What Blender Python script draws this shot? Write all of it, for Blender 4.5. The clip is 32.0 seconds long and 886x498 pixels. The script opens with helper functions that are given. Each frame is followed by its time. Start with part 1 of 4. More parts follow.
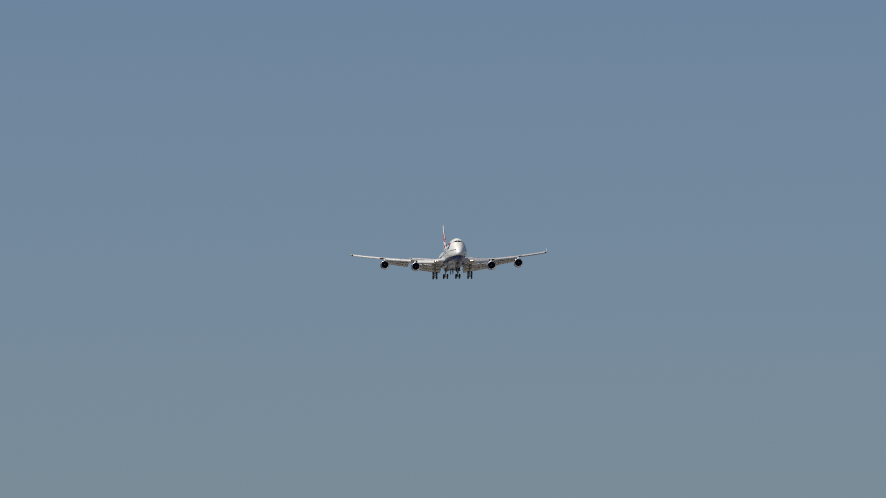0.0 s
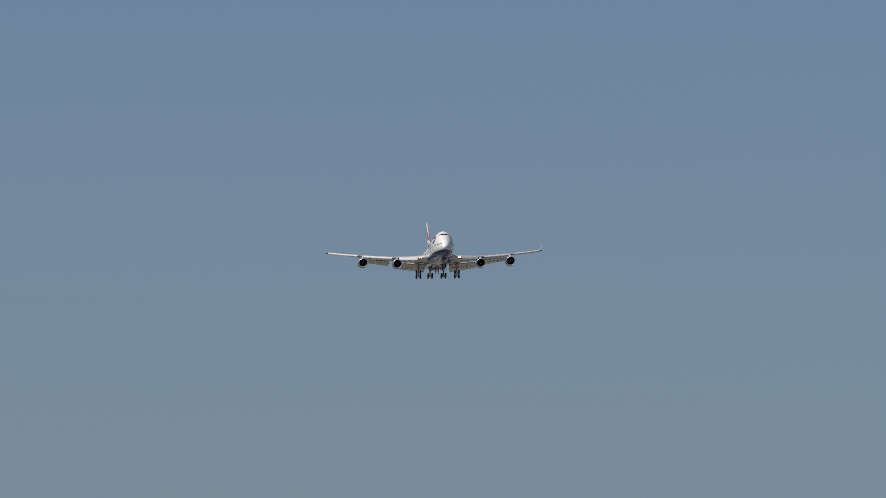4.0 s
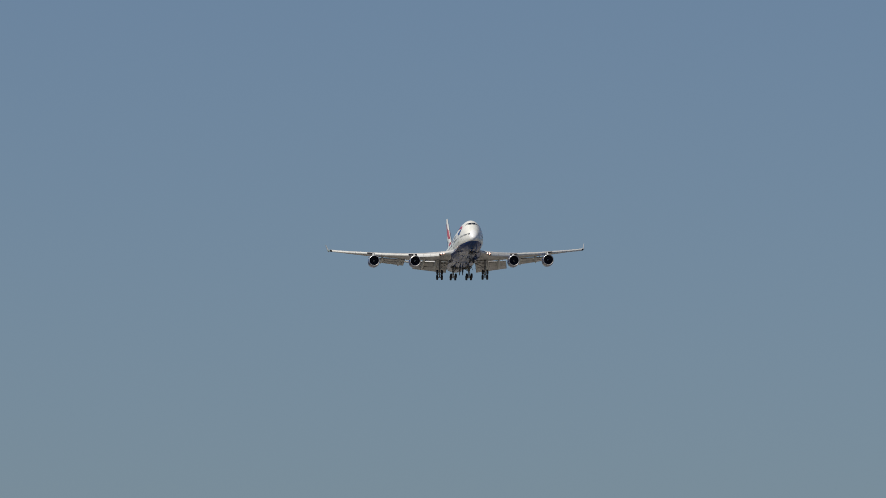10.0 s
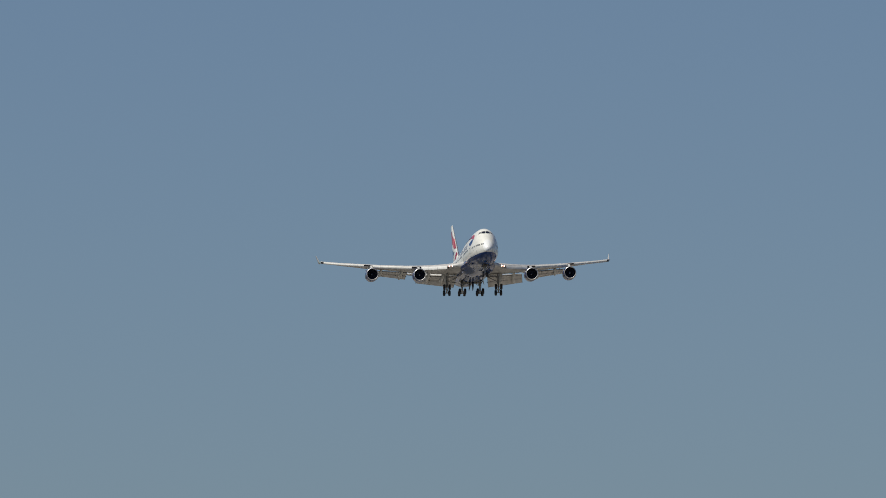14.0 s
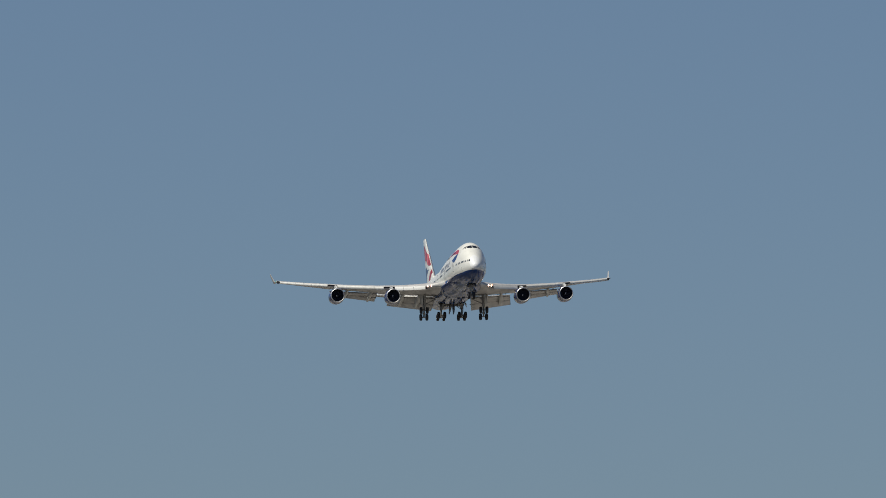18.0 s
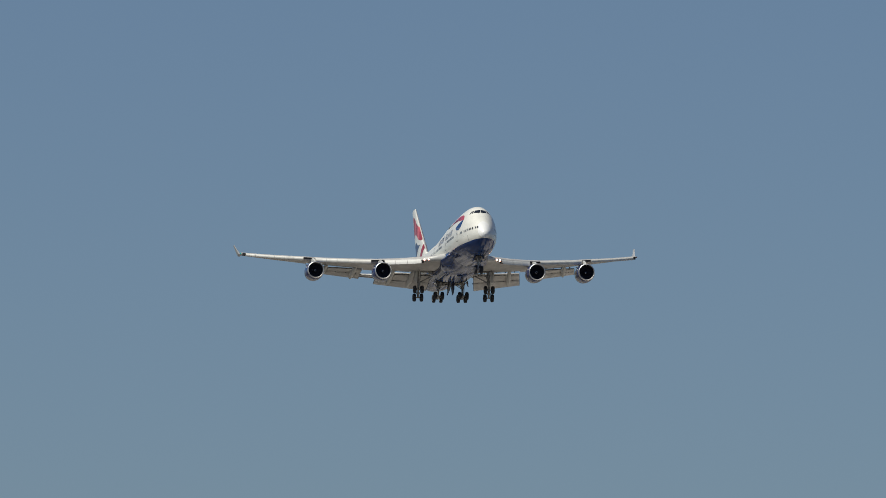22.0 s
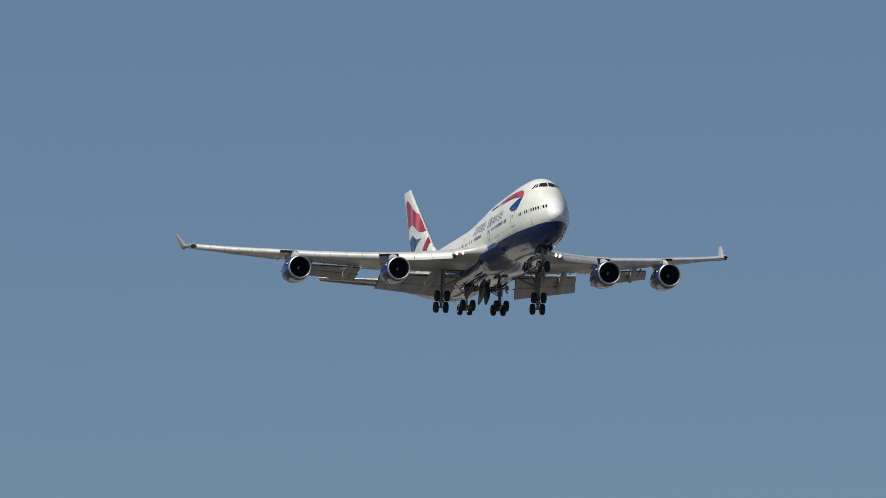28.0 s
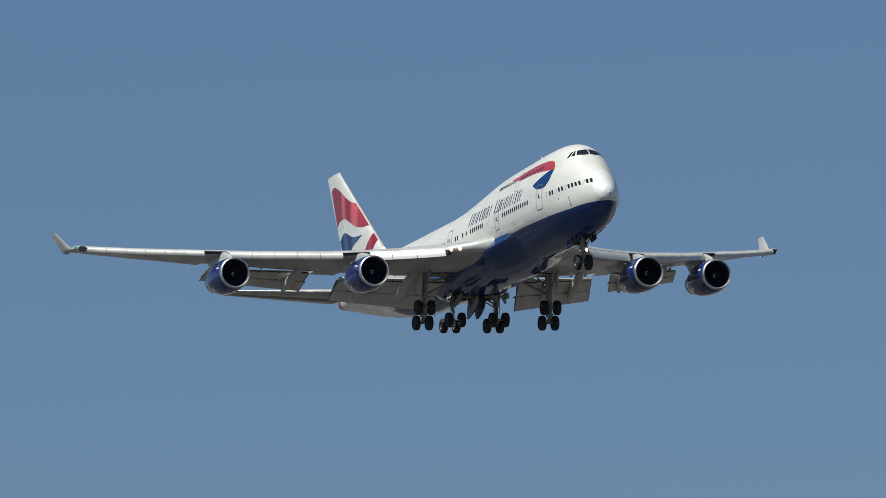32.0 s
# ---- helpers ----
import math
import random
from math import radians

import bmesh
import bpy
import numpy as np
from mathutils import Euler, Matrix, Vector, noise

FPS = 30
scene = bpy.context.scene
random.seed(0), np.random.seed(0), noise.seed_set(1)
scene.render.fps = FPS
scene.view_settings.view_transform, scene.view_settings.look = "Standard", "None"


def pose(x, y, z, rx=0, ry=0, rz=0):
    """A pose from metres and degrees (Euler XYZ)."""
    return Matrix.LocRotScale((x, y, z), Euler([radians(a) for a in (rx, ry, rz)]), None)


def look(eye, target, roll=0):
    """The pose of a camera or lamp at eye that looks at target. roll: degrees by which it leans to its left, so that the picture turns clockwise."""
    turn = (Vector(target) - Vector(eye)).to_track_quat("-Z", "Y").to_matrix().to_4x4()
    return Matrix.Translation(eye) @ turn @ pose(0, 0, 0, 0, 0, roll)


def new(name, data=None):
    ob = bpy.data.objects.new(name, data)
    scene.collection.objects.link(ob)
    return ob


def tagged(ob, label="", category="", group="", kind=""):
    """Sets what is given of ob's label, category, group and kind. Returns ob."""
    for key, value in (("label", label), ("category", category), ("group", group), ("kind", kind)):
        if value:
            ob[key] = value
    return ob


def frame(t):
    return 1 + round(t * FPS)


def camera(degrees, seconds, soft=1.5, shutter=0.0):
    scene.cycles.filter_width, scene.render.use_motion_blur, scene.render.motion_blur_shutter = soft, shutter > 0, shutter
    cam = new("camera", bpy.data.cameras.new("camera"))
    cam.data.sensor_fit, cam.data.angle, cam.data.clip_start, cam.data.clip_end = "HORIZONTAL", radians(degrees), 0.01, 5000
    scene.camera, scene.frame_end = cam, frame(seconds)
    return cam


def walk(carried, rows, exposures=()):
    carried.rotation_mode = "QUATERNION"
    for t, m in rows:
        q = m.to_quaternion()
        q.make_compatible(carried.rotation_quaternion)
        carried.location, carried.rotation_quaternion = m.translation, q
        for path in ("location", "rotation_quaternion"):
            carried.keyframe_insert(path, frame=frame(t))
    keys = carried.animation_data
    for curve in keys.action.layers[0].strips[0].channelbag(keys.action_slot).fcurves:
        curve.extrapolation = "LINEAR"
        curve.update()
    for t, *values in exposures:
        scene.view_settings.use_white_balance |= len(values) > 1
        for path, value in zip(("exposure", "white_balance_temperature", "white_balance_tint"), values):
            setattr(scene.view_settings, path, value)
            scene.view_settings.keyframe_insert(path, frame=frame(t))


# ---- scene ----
EYE = Vector((0, 0, 1.7))
cam = camera(5.0777, 32.0, soft=0.8)


def aim(pan, tilt, roll):
    """The camera on its stand, turned right by pan and up by tilt degrees."""
    a, b = radians(pan), radians(tilt)
    way = Vector((math.sin(a) * math.cos(b), math.cos(a) * math.cos(b), math.sin(b)))
    return look(EYE, EYE + 100 * way, roll)


walk(cam, [
    (0, aim(5.7358, 4.4133, -0.33)), (0.5, aim(5.8482, 4.4303, -0.04)), (1, aim(5.9316, 4.4308, -0.16)),
    (1.5, aim(5.9865, 4.4407, -0.11)), (2, aim(6.0540, 4.4546, -0.16)), (2.5, aim(6.1542, 4.4871, -0.30)),
    (3, aim(6.2505, 4.4916, -0.47)), (3.5, aim(6.2995, 4.5195, -0.40)), (5.5, aim(6.6171, 4.5741, 0.42)),
    (6, aim(6.6933, 4.6046, 0.47)), (6.5, aim(6.7762, 4.6424, 0.68)), (7, aim(6.8718, 4.6515, 0.63)),
    (7.5, aim(6.9427, 4.6415, 0.54)), (8, aim(7.0009, 4.6392, 0.63)), (8.5, aim(7.0791, 4.6623, 0.42)),
    (9, aim(7.1592, 4.7107, 0.32)), (9.5, aim(7.2399, 4.7648, 0.25)), (10, aim(7.3332, 4.7837, 0.12)),
    (10.5, aim(7.4459, 4.7701, 0.29)), (11, aim(7.5488, 4.7846, 0.39)), (11.5, aim(7.6470, 4.8455, 0.52)),
    (12, aim(7.7603, 4.9183, 0.12)), (12.5, aim(7.9036, 4.9526, -0.30)), (13, aim(8.0334, 4.9675, -0.59)),
    (13.5, aim(8.1322, 5.0065, -0.40)), (14, aim(8.2548, 5.0999, -0.16)), (14.5, aim(8.4195, 5.2012, -0.11)),
    (16.5, aim(9.0399, 5.3841, 0.13)), (17, aim(9.1992, 5.4774, 0.01)), (17.5, aim(9.4178, 5.5357, -0.21)),
    (18, aim(9.6602, 5.5423, -0.44)), (18.5, aim(9.8840, 5.5486, -0.17)), (19, aim(10.0487, 5.5815, -0.16)),
    (19.5, aim(10.2176, 5.6509, -0.00)), (20, aim(10.4227, 5.7134, -0.13)), (20.5, aim(10.6744, 5.7329, -0.18)),
    (21, aim(10.9524, 5.7476, -0.08)), (21.5, aim(11.2042, 5.7831, 0.00)), (22, aim(11.4552, 5.8237, 0.49)),
    (22.5, aim(11.7343, 5.8656, 0.63)), (23, aim(12.0358, 5.9191, 0.56)), (23.5, aim(12.3827, 6.0024, 0.30)),
    (24, aim(12.7192, 6.1004, -0.09)), (24.5, aim(13.0162, 6.1769, -0.30)), (25, aim(13.2774, 6.2494, 0.01)),
    (25.5, aim(13.5848, 6.3529, 0.11)), (27.5, aim(15.2443, 6.7410, 0.38)), (28, aim(15.6851, 6.8595, 0.50)),
    (28.5, aim(16.2895, 7.0090, 0.61)), (29, aim(16.9367, 7.1454, 0.27)), (29.5, aim(17.5226, 7.2413, 0.01)),
    (30, aim(18.1340, 7.3353, -0.24)), (30.5, aim(18.7991, 7.4914, -0.99)), (31, aim(19.5465, 7.6908, -1.69)),
    (31.5, aim(20.4019, 7.9137, -1.88)), (32, aim(21.2680, 8.1417, -1.66)),
], [(0, -0.01, 6530, 11), (16, 0.025, 6610, 7.5), (25, 0.035, 6640, 6), (29, 0.065, 6420, 6), (32, 0.11, 6280, 4.5)])

# ---- daylight ----
SUN = Vector((-0.62, -0.17, 1.10)).normalized()
elevation, turn = math.asin(SUN.z), math.atan2(SUN.x, SUN.y)
world = bpy.data.worlds.new("sky")
scene.world = world
world.use_nodes = True
wn, wl = world.node_tree.nodes, world.node_tree.links
sky = wn.new("ShaderNodeTexSky")
sky.sky_type, sky.sun_disc = "NISHITA", False
sky.sun_elevation, sky.sun_rotation = elevation, turn
sky.air_density, sky.dust_density, sky.ozone_density, sky.altitude = 0.8, 1.0, 1.0, 0
tint = wn.new("ShaderNodeMix")
tint.data_type, tint.blend_type = "RGBA", "MULTIPLY"
tint.inputs[0].default_value = 1.0
tint.inputs[7].default_value = (0.72, 0.80, 0.925, 1)
wl.new(sky.outputs[0], tint.inputs[6])
wl.new(tint.outputs[2], wn["Background"].inputs[0])
wn["Background"].inputs[1].default_value = 0.0695

sun = new("sun", bpy.data.lights.new("sun", "SUN"))
sun.data.energy, sun.data.angle, sun.data.color = 4.25, radians(0.53), (1.0, 0.95, 0.87)
sun.matrix_world = look((0, 0, 60), Vector((0, 0, 60)) - SUN)


# ---- materials ----
def material(name, base, rough=0.4, metal=0.0, coat=0.0, stain=0.0, scale=1.2, bump=0.0, second=None):
    """Paint or metal with two scales of grime: broad stains and a fine grain."""
    m = bpy.data.materials.new(name)
    m.use_nodes = True
    n, l = m.node_tree.nodes, m.node_tree.links
    b = n["Principled BSDF"]
    b.inputs["Roughness"].default_value, b.inputs["Metallic"].default_value = rough, metal
    b.inputs["Coat Weight"].default_value, b.inputs["Coat Roughness"].default_value = coat, 0.06
    b.inputs["Base Color"].default_value = (*base, 1)
    if stain:
        where = n.new("ShaderNodeTexCoord")
        stretch = n.new("ShaderNodeMapping")
        stretch.inputs["Scale"].default_value = (1.0, 0.35, 1.0)
        l.new(where.outputs["Object"], stretch.inputs[0])
        broad, fine = n.new("ShaderNodeTexNoise"), n.new("ShaderNodeTexNoise")
        broad.inputs["Scale"].default_value, broad.inputs["Detail"].default_value = scale, 5
        fine.inputs["Scale"].default_value, fine.inputs["Detail"].default_value = scale * 9, 3
        l.new(stretch.outputs[0], broad.inputs["Vector"]), l.new(stretch.outputs[0], fine.inputs["Vector"])
        both = n.new("ShaderNodeMath")
        both.operation = "MULTIPLY_ADD"
        both.inputs[1].default_value = 0.35
        l.new(fine.outputs[0], both.inputs[0]), l.new(broad.outputs[0], both.inputs[2])
        ramp = n.new("ShaderNodeValToRGB")
        ramp.color_ramp.elements[0].position, ramp.color_ramp.elements[1].position = 0.52, 0.86
        low = second or tuple(c * (1 - stain) for c in base)
        ramp.color_ramp.elements[0].color, ramp.color_ramp.elements[1].color = (*base, 1), (*low, 1)
        l.new(both.outputs[0], ramp.inputs[0]), l.new(ramp.outputs[0], b.inputs["Base Color"])
        gloss = n.new("ShaderNodeMapRange")
        gloss.inputs[3].default_value, gloss.inputs[4].default_value = rough * 0.8, min(1, rough * 1.35)
        l.new(broad.outputs[0], gloss.inputs[0]), l.new(gloss.outputs[0], b.inputs["Roughness"])
        if bump:
            bm = n.new("ShaderNodeBump")
            bm.inputs["Strength"].default_value, bm.inputs["Distance"].default_value = bump, 0.02
            l.new(broad.outputs[0], bm.inputs["Height"]), l.new(bm.outputs[0], b.inputs["Normal"])
    return m


def glowing(name, colour, strength):
    m = material(name, colour, 0.2)
    b = m.node_tree.nodes["Principled BSDF"]
    b.inputs["Emission Color"].default_value, b.inputs["Emission Strength"].default_value = (*colour, 1), strength
    return m


def streaked(name, deep, paler, rough):
    """Fin paint in deeper and paler bands along the sweep of the fin's spars."""
    m = material(name, deep, rough, coat=0.12)
    n, l = m.node_tree.nodes, m.node_tree.links
    where, turned, band, fine, both, ramp = (n.new("ShaderNode" + k) for k in ("TexCoord", "Mapping", "TexNoise", "TexNoise", "Mix", "ValToRGB"))
    turned.inputs["Rotation"].default_value = (radians(47), 0, 0)
    turned.inputs["Scale"].default_value = (0.02, 1.0, 0.03)
    l.new(where.outputs["Object"], turned.inputs[0])
    band.inputs["Scale"].default_value, band.inputs["Detail"].default_value = 0.55, 1
    fine.inputs["Scale"].default_value, fine.inputs["Detail"].default_value = 2.4, 3
    both.data_type = "FLOAT"
    both.inputs[0].default_value = 0.14
    for tex, k in ((band, 2), (fine, 3)):
        l.new(turned.outputs[0], tex.inputs["Vector"]), l.new(tex.outputs[0], both.inputs[k])
    e = ramp.color_ramp.elements
    e[0].position, e[1].position = 0.42, 0.62
    e[0].color, e[1].color = (*deep, 1), (*paler, 1)
    l.new(both.outputs[0], ramp.inputs[0]), l.new(ramp.outputs[0], n["Principled BSDF"].inputs["Base Color"])
    return m


WHITE = material("white_paint", (0.76, 0.75, 0.682), 0.3, coat=0.3, stain=0.14, scale=0.8)
RADOME = material("radome_white", (0.82, 0.82, 0.80), 0.32, coat=0.6, stain=0.06, scale=1.5)
NAVY = material("navy_paint", (0.010, 0.046, 0.175), 0.08, stain=0.14, scale=0.7)
FAIRING = material("fairing_navy", (0.010, 0.046, 0.170), 0.09, stain=0.25, scale=0.6, second=(0.022, 0.046, 0.15))
COWL = material("cowl_blue", (0.013, 0.034, 0.17), 0.12, coat=0.2, stain=0.25, scale=1.4)
RED = material("red_paint", (0.50, 0.05, 0.065), 0.28, coat=0.5, stain=0.2, scale=0.9)

FIN_RED = streaked("fin_red", (0.27, 0.014, 0.022), (0.60, 0.11, 0.12), 0.34)
FIN_NAVY = streaked("fin_navy", (0.006, 0.018, 0.075), (0.05, 0.085, 0.19), 0.34)
GREY = material("wing_grey", (0.50, 0.487, 0.468), 0.38, coat=0.15, stain=0.28, scale=0.7)
FLAP = material("flap_paint", (0.66, 0.637, 0.605), 0.4, coat=0.1, stain=0.22, scale=0.9)
PALE = material("pale_panel", (0.60, 0.60, 0.57), 0.35, coat=0.2, stain=0.15, scale=1.0)
ALUMINIUM = material("bare_aluminium", (0.60, 0.595, 0.56), 0.40, 0.3, stain=0.22, scale=1.6)
SLAT = material("slat_paint", (0.64, 0.63, 0.58), 0.40, coat=0.1, stain=0.22, scale=1.3)
CHROME = material("polished_lip", (0.80, 0.80, 0.79), 0.38, 1.0, stain=0.08, scale=3.0)
EXHAUST = material("exhaust_metal", (0.36, 0.33, 0.30), 0.38, 1.0, stain=0.4, scale=2.5)
STEEL = material("gear_steel", (0.34, 0.335, 0.32), 0.42, 0.2, stain=0.45, scale=4.0)
PRIMER = material("bay_primer", (0.52, 0.50, 0.44), 0.55, stain=0.35, scale=2.5)
EDGE = material("leading_edge_metal", (0.46, 0.46, 0.46), 0.35, 0.5, stain=0.15, scale=2.0)
DOOR = material("door_navy", (0.010, 0.024, 0.09), 0.5, stain=0.2, scale=2.0)
RUBBER = material("tyre_rubber", (0.028, 0.028, 0.033), 0.75, stain=0.3, scale=5.0)
RIM = material("wheel_rim", (0.12, 0.12, 0.12), 0.45, 0.6, stain=0.4, scale=6.0)
# for dark parts, and for sheets that stand for shade in hollows
DARK = material("dark_parts_and_shade", (0.028, 0.028, 0.03), 0.75, stain=0.3, scale=3.0)
DUCT = material("inlet_duct", (0.050, 0.053, 0.068), 0.6, 0.0, stain=0.3, scale=3.0)
FAN = material("fan_blade", (0.034, 0.039, 0.060), 0.8, 0.0, stain=0.1, scale=5.0)
for m in (FAN, DUCT):
    m.node_tree.nodes["Principled BSDF"].inputs["Specular IOR Level"].default_value = 0.08
GLASS = material("dark_glass", (0.012, 0.014, 0.018), 0.08, coat=0.6)
LINE = material("seam_line", (0.16, 0.16, 0.16), 0.6)
SEALANT = material("grey_joint", (0.40, 0.40, 0.38), 0.5)
NAVYSEAM = material("navy_joint", (0.010, 0.030, 0.12), 0.2)
LAMP = glowing("landing_lamp", (1.0, 0.74, 0.62), 7.0)
# lens rings whose orange glow stands in for the lamps' halo
LENS_HALO = glowing("lamp_lens_halo", (1.0, 0.56, 0.43), 1.1)
HOT_HALO = glowing("bright_lens_halo", (1.0, 0.56, 0.40), 4.0)
CURL = material("spinner_curl", (0.62, 0.62, 0.60), 0.6)
LETTER = material("letter_navy", (0.012, 0.026, 0.095), 0.3, coat=0.3)
GREEN = glowing("green_lamp", (0.02, 0.40, 0.33), 0.25)
REDLAMP = glowing("red_lamp", (0.09, 0.02, 0.02), 0.02)
FEATHER = material("dark_feathers", (0.045, 0.04, 0.038), 0.7, stain=0.3, scale=20)


def ground_material():
    """Suburb and fields from above: plots of grass, roofs, trees and tarmac."""
    m = bpy.data.materials.new("ground_plots")
    m.use_nodes = True
    n, l = m.node_tree.nodes, m.node_tree.links
    b = n["Principled BSDF"]
    b.inputs["Roughness"].default_value = 0.9
    where = n.new("ShaderNodeTexCoord")
    plots, patch, grain = n.new("ShaderNodeTexVoronoi"), n.new("ShaderNodeTexVoronoi"), n.new("ShaderNodeTexNoise")
    plots.inputs["Scale"].default_value, patch.inputs["Scale"].default_value = 0.0045, 0.022
    grain.inputs["Scale"].default_value, grain.inputs["Detail"].default_value = 0.4, 8
    for tex in (plots, patch, grain):
        l.new(where.outputs["Object"], tex.inputs["Vector"])
    mix = n.new("ShaderNodeMix")
    mix.data_type = "RGBA"
    mix.inputs[0].default_value = 0.42
    l.new(plots.outputs["Color"], mix.inputs[6]), l.new(patch.outputs["Color"], mix.inputs[7])
    grey = n.new("ShaderNodeRGBToBW")
    l.new(mix.outputs[2], grey.inputs[0])
    def plots_of(steps):
        ramp = n.new("ShaderNodeValToRGB")
        ramp.color_ramp.interpolation = "CONSTANT"
        e = ramp.color_ramp.elements
        for k, (p, c) in enumerate(steps):
            x = e[k] if k < 2 else e.new(p)
            x.position, x.color = p, (*c, 1)
        l.new(grey.outputs[0], ramp.inputs[0])
        return ramp.outputs[0]
    # wooded parkland on one side of the flight path, dry fields and concrete on the other
    woods = plots_of(((0.0, (0.031, 0.031, 0.028)), (0.36, (0.056, 0.053, 0.049)), (0.46, (0.088, 0.081, 0.076)), (0.56, (0.038, 0.039, 0.034)), (0.64, (0.074, 0.067, 0.063)), (0.73, (0.049, 0.046, 0.042))))
    fields = plots_of(((0.0, (0.076, 0.075, 0.064)), (0.36, (0.166, 0.145, 0.128)), (0.46, (0.270, 0.237, 0.222)), (0.56, (0.099, 0.098, 0.084)), (0.64, (0.212, 0.185, 0.167)), (0.73, (0.135, 0.119, 0.107))))
    # a belt of concrete yards and pale roofs under the approach
    def maths(kind, a, b):
        node = n.new("ShaderNodeMath")
        node.operation = kind
        for k, v in enumerate((a, b)):
            if isinstance(v, (int, float)):
                node.inputs[k].default_value = v
            else:
                l.new(v, node.inputs[k])
        return node.outputs[0]
    axes, ragged = n.new("ShaderNodeSeparateXYZ"), n.new("ShaderNodeTexNoise")
    ragged.inputs["Scale"].default_value, ragged.inputs["Detail"].default_value = 0.006, 3
    l.new(where.outputs["Object"], axes.inputs[0]), l.new(where.outputs["Object"], ragged.inputs["Vector"])
    across = maths("ADD", maths("SUBTRACT", axes.outputs[1], maths("MULTIPLY", axes.outputs[0], 1.17)), maths("MULTIPLY", ragged.outputs[0], 180))
    belt = maths("LESS_THAN", maths("ABSOLUTE", maths("SUBTRACT", across, 1180), 0), 140)
    belt = maths("MULTIPLY", belt, maths("GREATER_THAN", maths("ADD", axes.outputs[0], maths("MULTIPLY", ragged.outputs[0], 60)), 275))
    yard = maths("MULTIPLY", belt, maths("GREATER_THAN", grey.outputs[0], 0.38))
    land = n.new("ShaderNodeMix")
    land.data_type = "RGBA"
    l.new(maths("GREATER_THAN", maths("ADD", axes.outputs[0], maths("MULTIPLY", ragged.outputs[0], 140)), 650), land.inputs[0])
    l.new(woods, land.inputs[6]), l.new(fields, land.inputs[7])
    # unseen pale plots further out, added to bounce light onto the airliner's underside
    bounce_plots = plots_of(((0.0, (0.07, 0.07, 0.06)), (0.36, (0.20, 0.18, 0.155)), (0.46, (0.32, 0.29, 0.25)), (0.56, (0.10, 0.10, 0.085)), (0.64, (0.26, 0.235, 0.20)), (0.73, (0.16, 0.15, 0.13))))
    strip_x = maths("LESS_THAN", maths("ABSOLUTE", maths("SUBTRACT", axes.outputs[0], maths("ADD", maths("MULTIPLY", ragged.outputs[0], 120), 230)), 0), 190)
    strip_y = maths("GREATER_THAN", maths("ADD", axes.outputs[1], maths("MULTIPLY", ragged.outputs[0], 200)), 1900)
    bounce_land = n.new("ShaderNodeMix")
    bounce_land.data_type = "RGBA"
    l.new(maths("MULTIPLY", strip_x, strip_y), bounce_land.inputs[0])
    l.new(land.outputs[2], bounce_land.inputs[6]), l.new(bounce_plots, bounce_land.inputs[7])
    paved = n.new("ShaderNodeMix")
    paved.data_type = "RGBA"
    paved.inputs[7].default_value = (0.42, 0.38, 0.335, 1)
    l.new(yard, paved.inputs[0]), l.new(bounce_land.outputs[2], paved.inputs[6])
    worn = n.new("ShaderNodeMix")
    worn.data_type, worn.blend_type = "RGBA", "OVERLAY"
    worn.inputs[0].default_value = 0.35
    l.new(paved.outputs[2], worn.inputs[6]), l.new(grain.outputs[0], worn.inputs[7])
    l.new(worn.outputs[2], b.inputs["Base Color"])
    return m


# ---- mesh helpers ----
def mesh(name, verts, faces, mats, index=None, sharp=35):
    me = bpy.data.meshes.new(name)
    me.from_pydata([tuple(v) for v in verts], [], faces)
    for m in mats if isinstance(mats, (list, tuple)) else [mats]:
        me.materials.append(m)
    if index:
        me.polygons.foreach_set("material_index", index)
    bm = bmesh.new()
    bm.from_mesh(me)
    bmesh.ops.remove_doubles(bm, verts=bm.verts, dist=1e-5)
    bmesh.ops.recalc_face_normals(bm, faces=bm.faces)
    bm.to_mesh(me)
    bm.free()
    me.polygons.foreach_set("use_smooth", [True] * len(me.polygons))
    me.set_sharp_from_angle(angle=radians(sharp))
    return me


def part(name, data, parent, label=""):
    ob = new(name, data)
    ob.parent = parent
    if label:
        ob["label"] = label
    return ob


def loft(name, rings, mats, caps=True, index=None, sharp=35, closed=True):
    """A skin over rings of equally many points."""
    n = len(rings[0])
    verts = [p for r in rings for p in r]
    faces, mi = [], []
    for i in range(len(rings) - 1):
        for j in range(n if closed else n - 1):
            k = (j + 1) % n
            faces.append((i * n + j, i * n + k, (i + 1) * n + k, (i + 1) * n + j))
            mi.append(index(i, j) if index else 0)
    if caps:
        faces += [tuple(range(n)), tuple(range((len(rings) - 1) * n, len(rings) * n))]
        mi += [0, 0]
    return mesh(name, verts, faces, mats, mi, sharp)


def lathe(name, profile, mats, centre, axis="y", n=40, index=None, sharp=35, hollow=False):
    """Turns (along, radius) pairs about an axis through centre; hollow: a ring, open in the middle."""
    rings = []
    for a, r in profile:
        ring = []
        for k in range(n):
            u, v = r * math.cos(2 * math.pi * k / n), r * math.sin(2 * math.pi * k / n)
            ring.append(Vector(centre) + (Vector((u, a, v)) if axis == "y" else Vector((a, u, v))))
        rings.append(ring)
    return loft(name, rings + rings[:1] if hollow else rings, mats, not hollow, index, sharp)


def tube(name, a, b, r0, r1, mat, n=12):
    """A round bar from a to b."""
    a, b = Vector(a), Vector(b)
    q = (b - a).to_track_quat("Z", "Y")
    ring = lambda c, r: [c + q @ Vector((r * math.cos(2 * math.pi * k / n), r * math.sin(2 * math.pi * k / n), 0)) for k in range(n)]
    return loft(name, [ring(a, r0), ring(b, r1)], mat)


